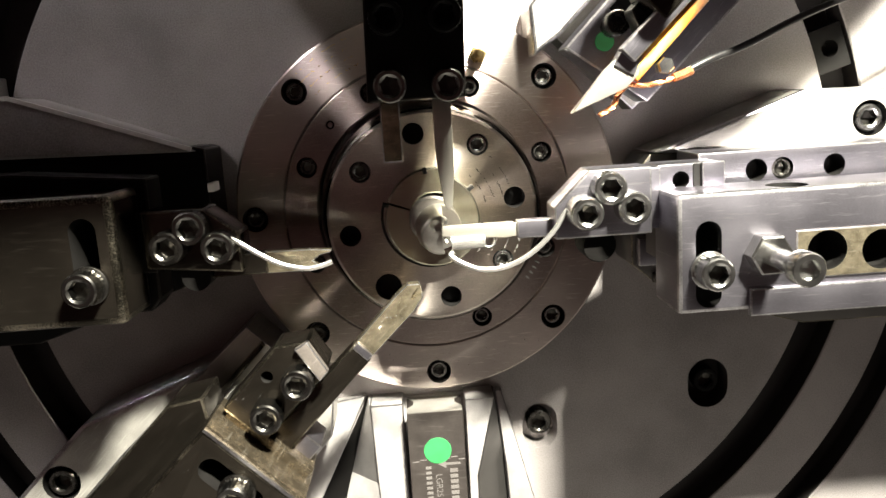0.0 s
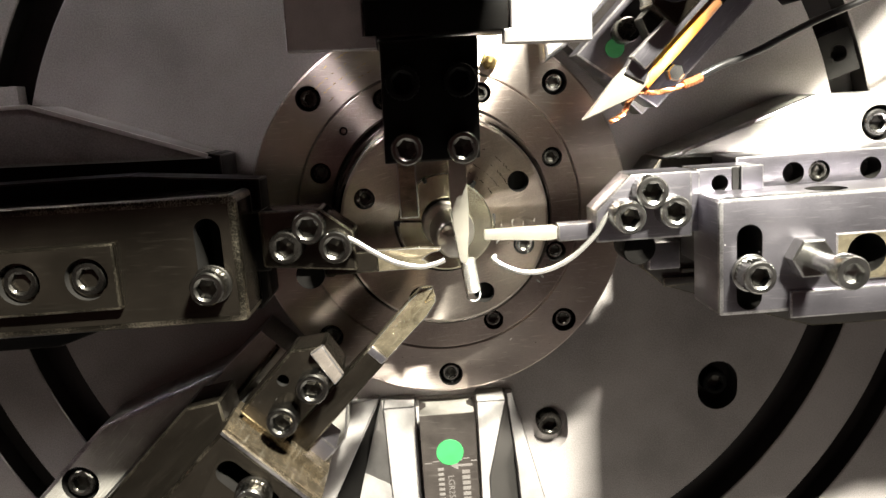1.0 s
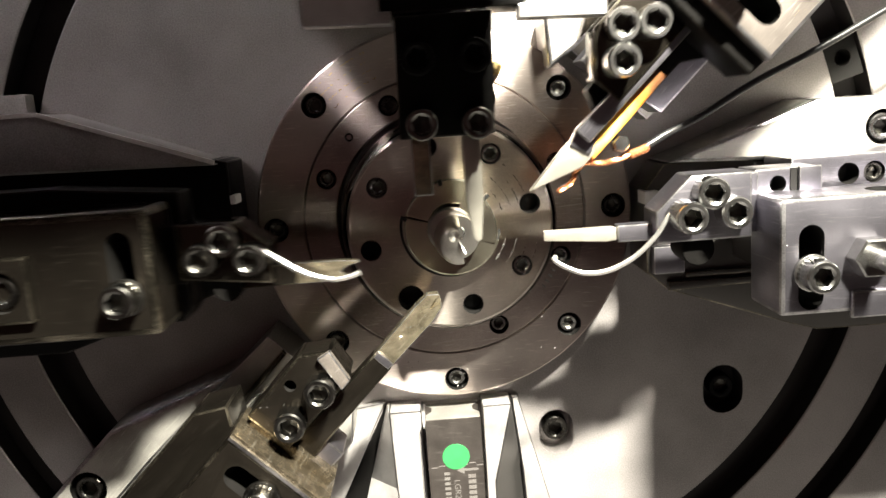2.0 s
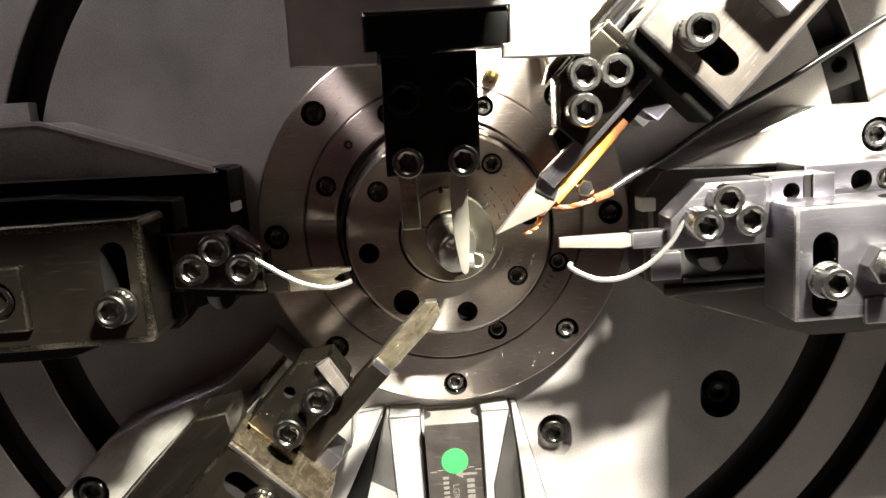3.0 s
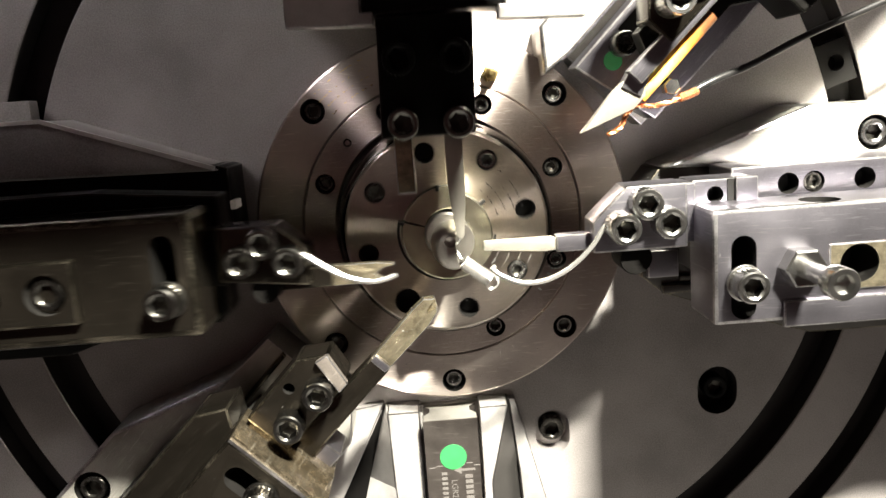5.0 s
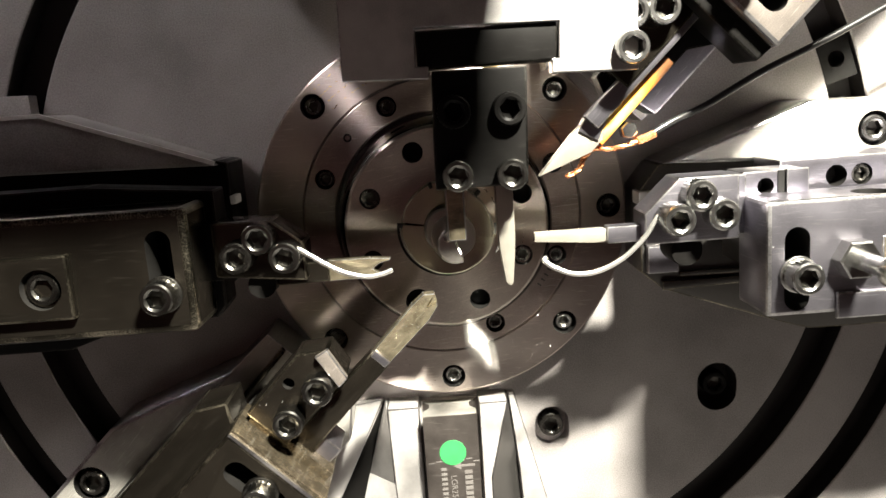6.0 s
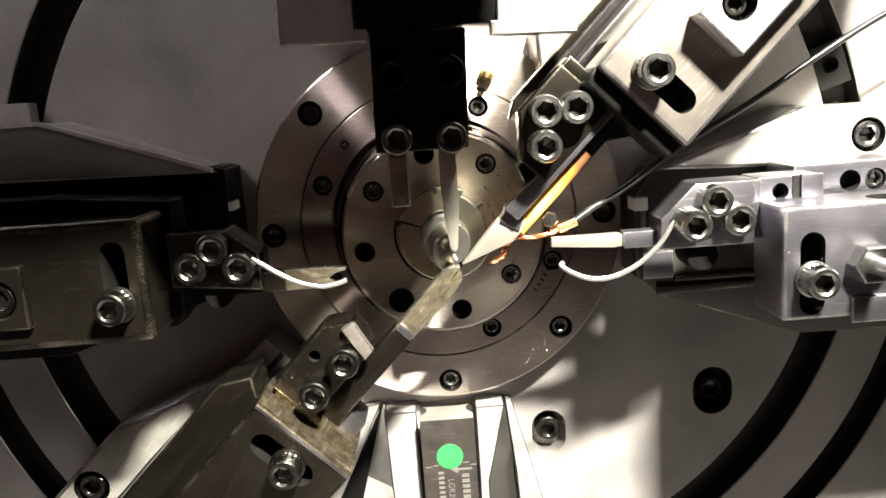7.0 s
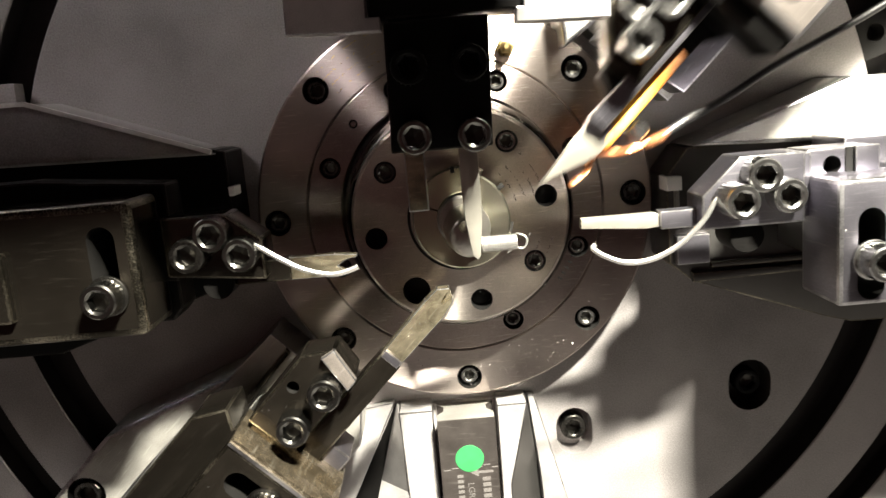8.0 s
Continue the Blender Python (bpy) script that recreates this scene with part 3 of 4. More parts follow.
def right_arm():
    top = thing("right_tool_arm", "ground steel tool arm with flat blade and bent wire finger", "tool arm", group="tool arms round the spinner")
    arm_block(top, 73.8, -29.2, 7.8, GROUND, (-27.6, -0.6), -15.6, bores=((119.5, -12.0), (136.5, -12.8)), top_bore=(110.5, -76.5))
    # sunk strip with two bores, behind a nut and a long setting screw
    strip = carve(box(110, 170, -84.6, -80, -20.4, -5.4, 0.4), [prism(circle(119.5, -12.0, 6.2), -90, -78), prism(circle(136.5, -12.8, 6.2), -90, -78)])
    part("strip", strip, OILY, top, "oil-stained inset strip with two bores")
    part("lower_strip", box(95.6, 170, -85.4, -83.5, -31, -22.4, 0.6), GROUND, top)
    part("nut", lathe([(3.0, -84), (6.6, -84), (6.6, -89.5), (6.0, -90), (3.0, -90), (3.0, -84)], seg=6, cx=100.4, cz=-11.4), SCREW, top, "hexagon lock nut", smooth=20)
    part("setting_screw", lathe([(0.01, -80), (3.0, -80), (3.0, -106), (4.9, -106), (4.9, -110.6), (4.5, -111.2), (3.0, -111.2), (2.7, -108.5), (0.01, -108)], seg=26, cx=100.4, cz=-11.4, hexed=(7,)), SCREW, top)
    part("chips", chips(40, [(75, 150, -28, 7, -84.03)], 8, 0.3), WIRE, top, "fine metal dust", smooth=0)["kind"] = "stuff"
    arm_holder(top, 55.2, 10.6, GROUND)
    part("clamp_bar", carve(box(74, 95.2, -64.5, -50, 6, 15.4, 0.6), [prism(circle(81.6, 10.2, 2.8, 20), -70, -55)]), GROUND, top)
    part("under_screw", lathe([(0.01, -69), (5.2, -69), (5.6, -68), (5.6, -57), (0.01, -57)], seg=30, cx=53.5, cz=-8.6), BLACK, top, "black knob under the holder")
    part("slide_neck", box(80, 97, -60.5, -30, -20, 1.6, 0.6), BEDSTEEL, top, "dark neck of the slide")
    # No slot is cut; a black strip paints the shade in it.
    part("clamp_gap_shade", box(85.6, 88, -64.9, -64.3, 5.4, 15.2, 0), HOLE, top, "black strip painted as the shaded slot beside the clamp end")
    part("clamp_end", box(88, 95.4, -66.2, -64.6, 5, 15.6, 0.4), GROUND, top)
    part("slide_body", box(96, 190, -60.8, -24.5, -27.5, 1.6, 0.8), BEDSTEEL, top)
    carriage = carve(box(92, 190, -52, -30, 2, 17.2, 0.6), [prism(circle(x, 10.4, 3.8, 20), -56, -44) for x in (112, 121, 139)])
    part("carriage", carriage, GROUND, top, "drilled carriage under the block")
    placed("screw", SCREW_M4, top, at_mm(121, -47, 10.4))
    part("shank", prism([(27.5, 0.9), (46, 0.9), (46, -4.8), (27.5, -4.8)], -67.5, -62, 0.5), GROUND, top)
    part("blade", prism([(3.6, 0.5), (26.2, 0.5), (28.5, -0.6), (28.5, -3.8), (24.0, -4.3), (3.4, -2.6)], -66.4, -63.4, 0.25), BLADE, top, "flat polished blade")
    pts = smooth_path([(47, -75, 5.5), (42, -76, 4.4), (37.5, -76.2, -1.8), (30.4, -76, -8.2), (22.4, -75.5, -12.0), (14.8, -75, -12.4), (8.8, -74, -10.2), (5.4, -73, -7.8), (6.2, -72, -7.0)])
    part("wire_finger", tube(pts, 0.85, 10), WIRE, top, "bent steel wire finger")
    return top


def left_arm():
    top = thing("left_tool_arm", "dark oiled steel tool arm with notched blade and bent wire finger", "tool arm", group="tool arms round the spinner")
    # local x runs outwards, mirrored through the pose's half turn
    x0 = -61.8
    body = prism([(x0, -19.6), (x0, 19.6), (x0 - 130, 20.4), (x0 - 130, -19.6)], -84, -61, 2.4, 4)
    body = carve(body, [prism(oblong(x0 - 9.4, 1.6, 23, 8.0), -90, -66)])
    part("block", body, DARKSTEEL, top, smooth=30)
    head = placed("screw", SCREW_M5_MID, top, at_mm(x0 - 9.4, -85.4, -6.8, 10))
    placed("washer", WASHER_DARK, head, at_mm(0, 1.3, 0))
    strip = carve(box(x0 - 130, x0 - 36.5, -87, -83.5, -12.2, 8.2, 0.9), [prism(circle(x, -2.2, 6.4), -92, -80.5) for x in (-107.4, -127.5)])
    bar = part("strip", strip, DARKSTEEL, top, "raised strip with two bores")
    for x in (-107.4, -127.5):
        placed("screw", SCREW_M5_DARK, bar, at_mm(x, -79, -2.2))
    part("back_plate", prism([(x0 + 2.6, 22), (x0 - 40, 26), (x0 - 130, 26), (x0 - 130, -22), (x0 - 1, -22), (x0 + 2.6, -18)], -60, -46, 0.8), BLACK, top)
    hx, hz = -42.0, 7.2
    part("holder", prism([(hx + 13.4, hz - 3.0), (hx + 3.4, hz + 5.0), (hx - 16, hz + 5.4), (hx - 16, hz - 12.6), (hx + 13.4, hz - 15.6)], -72.5, -58, 0.7), DARKSTEEL, top, smooth=30)
    part("holder_neck", box(hx - 22, hx - 15, -66, -52, hz - 15, hz + 4.4, 0.5), BLACK, top)
    for k, (dx, dz, sc) in enumerate(((0, 0, SCREW_M5_MID), (7.8, -6.6, SCREW_M5_MID), (-7.5, -5.6, SCREW_M5_DARK))):
        placed("screw", sc, top, at_mm(hx + dx, -72.7, hz + dz, 21 * k))
    part("under_screw", lathe([(0.01, -70), (4.6, -70), (4.6, -60), (0.01, -60)], seg=26, cx=hx - 2, cz=hz - 16.5), BLACK, top)
    part("shank", prism([(hx + 12, -3.6), (-22, -3.4), (-22, -10.4), (hx - 4, -10.6)], -67.6, -62, 0.5), DARKSTEEL, top)
    part("blade", prism([(-22.5, -3.4), (-8.5, -3.6), (-1.5, -4.2), (-1.6, -5.0), (-5.2, -5.8), (-7.6, -7.4), (-5.2, -9.4), (-7.5, -10.6), (-22.5, -10.6)], -66.6, -63.4, 0.25), OILY, top, "notched carbide blade")
    pts = smooth_path([(-33, -75, 4.0), (-29, -76, 2.2), (-22, -76.2, -2.6), (-16, -76, -6.0), (-9, -75.5, -8.0), (-4, -75, -7.6), (-0.6, -74.5, -6.6)])
    part("wire_finger", tube(pts, 0.85, 10), WIRE, top, "bent steel wire finger")
    return top


def lower_arm():
    """Slanted arm below; local x points outwards and down."""
    top = thing("lower_tool_arm", "oily slanted tool arm with grooved blade", "tool arm", group="tool arms round the spinner")
    body = prism([(91.5, -14.4), (210, -14.4), (210, 25), (91.5, 25)], -84, -61, 1.2)
    part("block", carve(body, [prism(oblong(100.5, 4, 24, 8.2), -90, -66)]), DARKSTEEL, top, smooth=30)
    part("block_face", box(89.4, 91.8, -83.4, -61, -14.2, 24.8, 0.3), OILY_DARK, top, "oil-stained end face")
    head = placed("screw", SCREW_M5_MID, top, at_mm(100.5, -85.4, 6.5))
    placed("washer", WASHER_DARK, head, at_mm(0, 1.3, 0))
    part("worn_chamfer", tube([(91.4, -83.7, -14), (91.4, -83.7, 24.6)], 0.75, 4), EDGE_BRIGHT, top, "bright worn edge of the block", smooth=0)
    part("holder", carve(prism([(52, -7), (54.4, 3.6), (60, 4.2), (87, 4.2), (87, -13.2), (60, -13.6)], -74, -58, 0.8), [prism(circle(69.5, -9.2, 2.0, 20), -78, -66)]), DARKSTEEL, top, smooth=30)
    part("holder_lip", prism([(51.5, -7.2), (54.6, 4.2), (59, 4.2), (56.2, -8.6)], -76.4, -73.6, 0.4), WORN, top)
    part("holder_neck", box(86, 92, -72, -58, -11, 23, 0.5), OILY_DARK, top)
    for k, (x, z) in enumerate(((63.4, -1.0), (78.4, -1.2))):
        placed("screw", SCREW_M5_MID, top, at_mm(x, -74.1, z, 19 * k))
    part("shank", prism([(45, 5.6), (95, 4.4), (95, 13.4), (45, 13.2)], -68.5, -61.5, 0.7), DARKSTEEL, top)
    tip = prism([(15.8, 8.6), (18.6, 5.8), (24, 5.4), (46, 5.8), (46, 13.0), (24, 13.4), (18.4, 12.4)], -67.6, -63.0, 0.3)
    groove = prism([(13, 8.2), (20.5, 9.4), (21.5, 10.2), (18.5, 11.2), (13, 10.4)], -70, -65.2)
    part("blade", carve(tip, [groove], False), OILY, top, "oil-stained blade with a groove at the tip")
    part("chamfer", prism([(43.6, 6.2), (46.2, 6.2), (46.2, 12.6), (43.6, 12.6)], -68.6, -67.2, 0.3), GROUND, top)
    part("slide_body", box(98, 208, -60.8, -25.5, -11.5, 24, 0.8), BEDSTEEL, top)
    part("side_block", box(80, 92, -66, -50, 13.6, 21, 0.6), GROUND, top)
    part("chips", chips(90, [(92, 120, -12, 24, -84.03), (60, 86, -12, 3, -74.03), (20, 44, 6, 12.6, -67.63)], 5, 0.26), WIRE, top, "loose metal chips", smooth=0)["kind"] = "stuff"
    part("back_plate", prism([(94, -20), (100, -12), (210, -12), (210, -27), (104, -27)], -62, -40, 0.8), DARKSTEEL, top)
    return top


def upper_arm():
    """Slanted arm above with an insulated contact blade; local x points outwards and up."""
    top = thing("upper_tool_arm", "steel tool arm with pointed blade, amber insulator and copper lead", "tool arm", group="tool arms round the spinner")
    arm_block(top, 78.2, -34.4, 3.0, WORN, (-27.5, -4.5), -10.0, length=150)
    part("end_step", prism([(72.4, -33.6), (78.6, -34.2), (78.6, 2.8), (72.4, 2.2)], -80, -61.2, 0.8), BLACK, top, "black step at the block's end")
    clamp = carve(prism([(106, -7.5), (140, -7.5), (140, -26), (106, -26)], -93, -84.2, 0.8), [prism(circle(116, -14.5, 5.2), -98, -87)])
    pad = part("clamp_plate", clamp, WHITEPAD, top, "bright clamp plate with a bore")
    placed("screw", SCREW_M4, pad, at_mm(116, -86, -14.5))
    part("chips", chips(50, [(79, 130, -33, 2, -84.03)], 18, 0.35), BRASS, top, "fine metal dust", smooth=0)["kind"] = "stuff"
    arm_holder(top, 58.6, 5.2, DARKSTEEL)
    part("side_plate", prism([(50, 10.8), (56, 14), (130, 14), (130, 10.8)], -64, -56, 0.5), DARKSTEEL, top)
    part("shank", prism([(27.0, -6.4), (80, -8.6), (80, -13), (27.0, -12.4)], -71.5, -66, 0.5), GROUND, top)
    part("amber_rod", tube([(24.6, -64.6, -15.6), (25.4, -64.6, -15.6), (40, -64.6, -15.6), (57.5, -64.6, -15.4), (58.5, -64.6, -15.4)], 2.7, 20), AMBER, top, "amber insulator rod, inner glow painted pale yellow, brown end", smooth=60)
    part("blade", prism([(3.4, -9.0), (20, -7.8), (28.2, -8.2), (29.4, -12.5), (26.0, -16.6), (20.5, -16.6)], -67.6, -63.2, 0.5), BLADE, top, "pointed carbide blade")
    part("blade_seat", prism([(22.5, -8.6), (28, -7.2), (31.8, -7.4), (31.8, -13), (24.6, -15.6)], -68.4, -62.2, 0.4), GROUND, top)
    part("slide_body", box(92, 188, -60.8, -30.5, -32, 2, 0.8), BEDSTEEL, top)
    part("carrier", prism([(33, -19), (66, -19), (80, -30), (80, -2), (40, -2)], -61.5, -52, 0.7), BLACK, top)
    part("terminal_screw", lathe([(0.01, -62), (2.9, -62), (2.9, -65.5), (2.4, -66.2), (0.01, -66.2)], seg=6, cx=34.0, cz=-21.4), SCREW, top, smooth=20)
    # twisted copper lead, in three strands
    for k in range(3):
        pts = []
        line = smooth_path([(9.5, -62, -16.8), (14, -63, -18.0), (18, -64, -16.6), (22, -64.5, -16.8), (25, -64.2, -20.6), (30, -63.5, -24.5), (36, -62.5, -27.6)], 8)
        for i, p in enumerate(line):
            a = i * 0.55 + k * 2.094
            pts.append(p + Vector((0.0, 0.55 * math.cos(a), 0.55 * math.sin(a))))
        part("copper_strand", tube(pts, 0.5, 6), COPPER, top, "twisted bare copper strand")
    part("ferrule", tube(smooth_path([(33.5, -63, -26.4), (36, -62.6, -27.8), (39.2, -62, -29.4)], 4), 1.5, 10), COPPER, top)
    return top


def lead_cable():
    """Insulated lead; its bare end is the origin, it runs along +x and sinks away behind the arm."""
    top = thing("lead_cable", "thin black insulated lead running to the copper end", "cable")
    line = smooth_path([(-2, 0, 0), (8, 2, 0.4), (22, 6, -0.3), (45, 11, 0.6), (75, 16, 0.0), (120, 21, 1.0), (165, 25, -1.0)], 8)
    part("sheath", tube(line, 1.2, 12), CABLE, top)
    part("bare_end", tube([(-5, -0.4, -0.6), (-2, 0, 0), (0.5, 0.1, 0.0)], 0.8, 8), COPPER, top)
    return top


def top_arm():
    top = thing("top_tool_arm", "black oxide tool slide with two hanging blades", "tool arm", group="tool arms round the spinner")
    part("tee_head", box(-20.2, 22.6, -78.6, -62, 62.9, 74.2, 0.6), BLACK, top)
    part("holder", prism([(-17.3, 26), (11.6, 26), (12.8, 62), (-16.2, 62)], -80.5, -62, 0.7), BLACK, top)
    for x, z in ((-10.3, 30.2), (6.4, 29.6), (-10.2, 49.5), (6.6, 49.3)):
        up = z > 40
        placed("screw", SCREW_M5_BLACK if up else SCREW_M5_DULL, top, at_mm(x, -79.6 if not up else -77.6, z, 15))
    part("blade", prism([(2.0, 27), (7.6, 27), (7.6, 8), (7.2, 2), (6.2, -7.6), (5.2, -8.6), (3.8, -7.2), (2.4, 4), (2.0, 12)], -70, -64.5, 0.35), BLADE, top, "long narrow forming blade")
    part("short_blade", box(-14.4, -8.2, -68, -63, 7.4, 27, 0.4), OILY, top, "short brown blade")
    plate = prism([(-43.2, 60.8), (-16.9, 59.8), (-16.9, 63.6), (-20.7, 63.7), (-20.3, 75.0), (23.1, 74.0), (22.6, 63.2), (20.6, 63.3), (20.4, 59.0), (46.8, 58.2), (47.8, 100), (-42.2, 100)], -80, -73, 0.4)
    part("cross_plate", plate, WHITEPAD, top, "bright ground cross plate with a tee slot", smooth=0)
    return top


TURNS, PITCH, COIL_R = 3, 0.74, 2.25


def spring_thing():
    """Close-wound spring along x in five short coils that slide out of one another, and an end hook."""
    top = thing("coil_spring", "small bright close-wound steel spring with end hook", "spring", group="springs made by the machine")
    pts = [(i / 16 * PITCH, COIL_R * math.cos(i * math.pi / 8), COIL_R * math.sin(i * math.pi / 8)) for i in range(TURNS * 16 + 1)]
    coil = to_mesh("coil", tube(pts, 0.37, 7), WIRE, 60)
    pieces = [placed("coil", coil, top, pose(0, 0, 0)) for _ in range(5)]
    x1, hook = TURNS * PITCH, []
    for k in range(17):
        a = math.pi * 1.55 * k / 16
        hook.append((x1 + 0.2 + min(k, 3) * 0.35 + (2.1 * math.sin(a) if k > 0 else 0) * 0.9, COIL_R * math.exp(-k / 1.2), COIL_R * math.cos(a)))
    pieces.append(placed("hook", to_mesh("hook", tube(hook, 0.37, 7), WIRE, 60), top, pose(0, 0, 0)))
    return top, pieces


def lamp_blocker_mesh():
    # Added unseen block; its outline decides where the work lamp's light is cut off.
    plan = [(-80, 0), (36, 0), (36, -100), (46, -135), (54, -150), (54, -164), (24, -166), (0, -172), (-80, -172)]
    bm = bmesh.new()
    low = [bm.verts.new((x, y, 119)) for x, y in plan]
    high = [bm.verts.new((x, y, 400)) for x, y in plan]
    bm.faces.new(low), bm.faces.new(high[::-1])
    for i in range(len(plan)):
        bm.faces.new((low[i], low[(i + 1) % len(plan)], high[(i + 1) % len(plan)], high[i]))
    bmesh.ops.recalc_face_normals(bm, faces=bm.faces)
    bmesh.ops.bevel(bm, geom=bm.edges[:], offset=3, segments=2, profile=0.6, affect="EDGES")
    return bm


def bed():
    """Plain closing parts of the machine, out of view below and behind, and the added lamp blockers above."""
    b = tagged(new("machine_bed", to_mesh("machine_bed", box(-600, 600, -700, 30, -420, -330, 4), BED)), "grey painted machine bed below the tools", "machine bed", kind="structure")
    f = tagged(new("floor", to_mesh("floor", box(-3000, 3000, -3500, 1500, -1300, -1250, 0), BED)), "grey workshop floor", "floor", kind="structure")
    body = tagged(new("machine_cabinet", to_mesh("machine_cabinet", box(-600, 600, 21, 600, -1250, 500, 6), BED)), "grey painted machine cabinet behind the plate", "machine cabinet", kind="structure")
    # Block and wing are added out of view only to cast shade.
    housing = tagged(new("lamp_blocker", to_mesh("lamp_blocker", lamp_blocker_mesh(), BED)), "unseen grey block added above the tools to shade them from the lamp", "slide housing", kind="structure")
    tagged(new("lamp_blocker_wing", to_mesh("lamp_blocker_wing", box(-230, -80.5, -172, -55, 119, 130, 3), BED)), "unseen grey slab added to shade the left plate from the lamp", "slide housing", kind="structure")
    stand = tagged(new("machine_stand", to_mesh("machine_stand", box(-580, 580, -680, 20, -1250, -420, 4), BED)), "grey painted machine stand", "machine stand", kind="structure")


def workshop():
    """The workshop behind the camera: a wall, the ceiling and its lamp, which the turned steel mirrors."""
    tagged(new("wall_back", to_mesh("wall_back", box(-4200, 4200, -3650, -3500, -1250, 2100, 0), WALLPAINT)), "dull brown-red workshop wall opposite the machine", "wall", kind="structure")
    tagged(new("ceiling", to_mesh("ceiling", box(-4200, 4200, -3500, 1500, 2000, 2100, 0), WALLPAINT)), "dull dark workshop ceiling", "ceiling", kind="structure")
    lamp = thing("ceiling_light", "long white workshop lamp fixed under the ceiling", "ceiling light", at=pose(-1.55, -0.80, 2.0, 0, 0, 84))
    part("housing", box(-440, 440, -230, 230, -55, 0.0, 6), WALLPAINT, lamp, "painted sheet housing")
    part("diffuser", box(-400, 400, -200, 200, -75, -55.5, 8), LAMPGLOW, lamp, "glowing white diffuser")


SCREW_M5_BLACK = screw_mesh(10.4, 6.8, BLACK)
SCREW_M5_DULL = screw_mesh(9.8, 5.4, SCREW_MID)

front_plate()
rings()
DISC_OB = spinner()
rail_unit()
rb = slide_base("right_slide_base", 0, BASESTEEL, False, (164.7, 24.2), "bright milled slide base with tapered cover",
           [(84, 16.6), (140, 36.2), (300, 33), (300, 13), (126, 14.8)],
           [(76, 6), (84, 16), (300, 16), (300, -55), (144, -54), (134, -51.2), (85, -33.4), (76.5, -26)])
part("rail_end", box(75.2, 80.6, -28, -18, 1.4, 6.4, 0.3), EDGE_GLINT_BARE, rb, "bright rail end")
part("rail_strip", box(78.6, 79.7, -27.4, -20, -12, 1.2, 0.2), BASESTEEL, rb)
part("rail_block", box(78.2, 90, -28, -23.9, -25.8, -15.2, 0.4), GROUND, rb, "bright end of the lower guide rail")
part("guide_ledge", prism([(84, -33), (122, -32), (140, -36), (140, -29.5), (84, -29.5)], -27, -23.9, 0.4), BEDSTEEL, rb, "narrow ground ledge")
part("guide_ledge", prism([(91, -28), (140, -28), (140, -26.2), (91, -26.2)], -26.4, -23.9, 0.3), BEDSTEEL, rb)
lb = slide_base("left_slide_base", 180, PLATE, False, None, "matt grey slide base with tapered cover",
                [(82.5, -28.2), (145, -51.2), (300, -51.5), (300, -30), (160, -30)],
                [(80, -29), (84, -30), (300, -32), (300, 40), (150, 40), (86, 20), (80, 12)], bed_mat=BLACK)
# Pale strip on the cover's edge: the chamfer's reflection put into colour.
part("edge_glint", tube([(83.5, -28.7, -29.2), (145, -28.7, -51.0), (300, -28.7, -51.2)], 1.1, 4), EDGE_GLINT_BARE, lb, "pale strip painted as the glint on the cover's edge", smooth=0)
part("tab", prism([(158.5, -59.8), (300, -60.5), (300, -48), (158.5, -48)], -7, 0.0, 0.5), PLATE, lb)
part("rail_end", box(77.6, 79.8, -27, -18, -16.5, -13.2, 0.3), EDGE_GLINT_BARE, lb, "bright rail end")
db = slide_base("lower_slide_base", 225, BASESTEEL, True, (174.5, -38.0), "bright milled slanted slide base",
                [(99, -24), (150, -46.5), (300, -48), (300, -26), (150, -26)],
                [(79, -23.5), (79, 20), (92, 30), (300, 40), (300, -25), (104, -25)], y_top=-25, bed_mat=BASESTEEL)
part("edge_strip", prism([(79, -15.8), (79.5, -13.4), (118, -12.8), (118, -15.4)], -27, -24.1, 0.3), DARKSTEEL, db)
ub = slide_base("upper_slide_base", 45, BASESTEEL, False, None, "bright milled slanted slide base with dark carriage",
                [(68, 8.5), (80, 22), (300, 24), (300, 6.2), (80.5, 6.2)],
                [(80, -34), (300, -34), (300, 6), (80, 6)], y_low=-14, y_top=-24, bed_mat=BASESTEEL)
part("carriage", carve(prism([(76.6, 2.6), (82.6, -32.8), (260, -34), (260, 3.6)], -30, -14.1, 0.8), [box(97, 130, -40, -26, -12, 0, 0)]), GROUND, ub, "oiled grey lower carriage")
placed("screw", to_mesh("screw", lathe([(0.01, 0), (4.4, 0), (4.4, -9), (4.0, -9.6), (2.7, -9.6), (2.5, -5), (0.01, -5)], seg=26, hexed=(5,)), SCREW_DARK), ub, at_mm(93.5, -30, -4.6), "tall black socket screw")
part("sticker", lathe([(0.01, -30.3), (3.5, -30.3), (3.5, -30.0), (0.01, -30.0)], seg=30, cx=87.6, cz=-6.4), GREEN, ub, "round green sticker")
RIGHT, LEFT, LOWER, UPPER, TOP = right_arm(), left_arm(), lower_arm(), upper_arm(), top_arm()
CABLE_OB = lead_cable()
SPRING_A, COILS_A = spring_thing()
SPRING_B, COILS_B = spring_thing()
SPRING_C, COILS_C = spring_thing()
feed = thing("feed_wire", "thin bright steel wire leaving the guide", "wire")
part("wire_end", tube(smooth_path([(1.5, -52, 0), (2.6, -60, -0.6), (3.6, -64, -2.2), (4.8, -65.5, -4.8)], 5), 0.37, 7), WIRE, feed)
bed()
workshop()


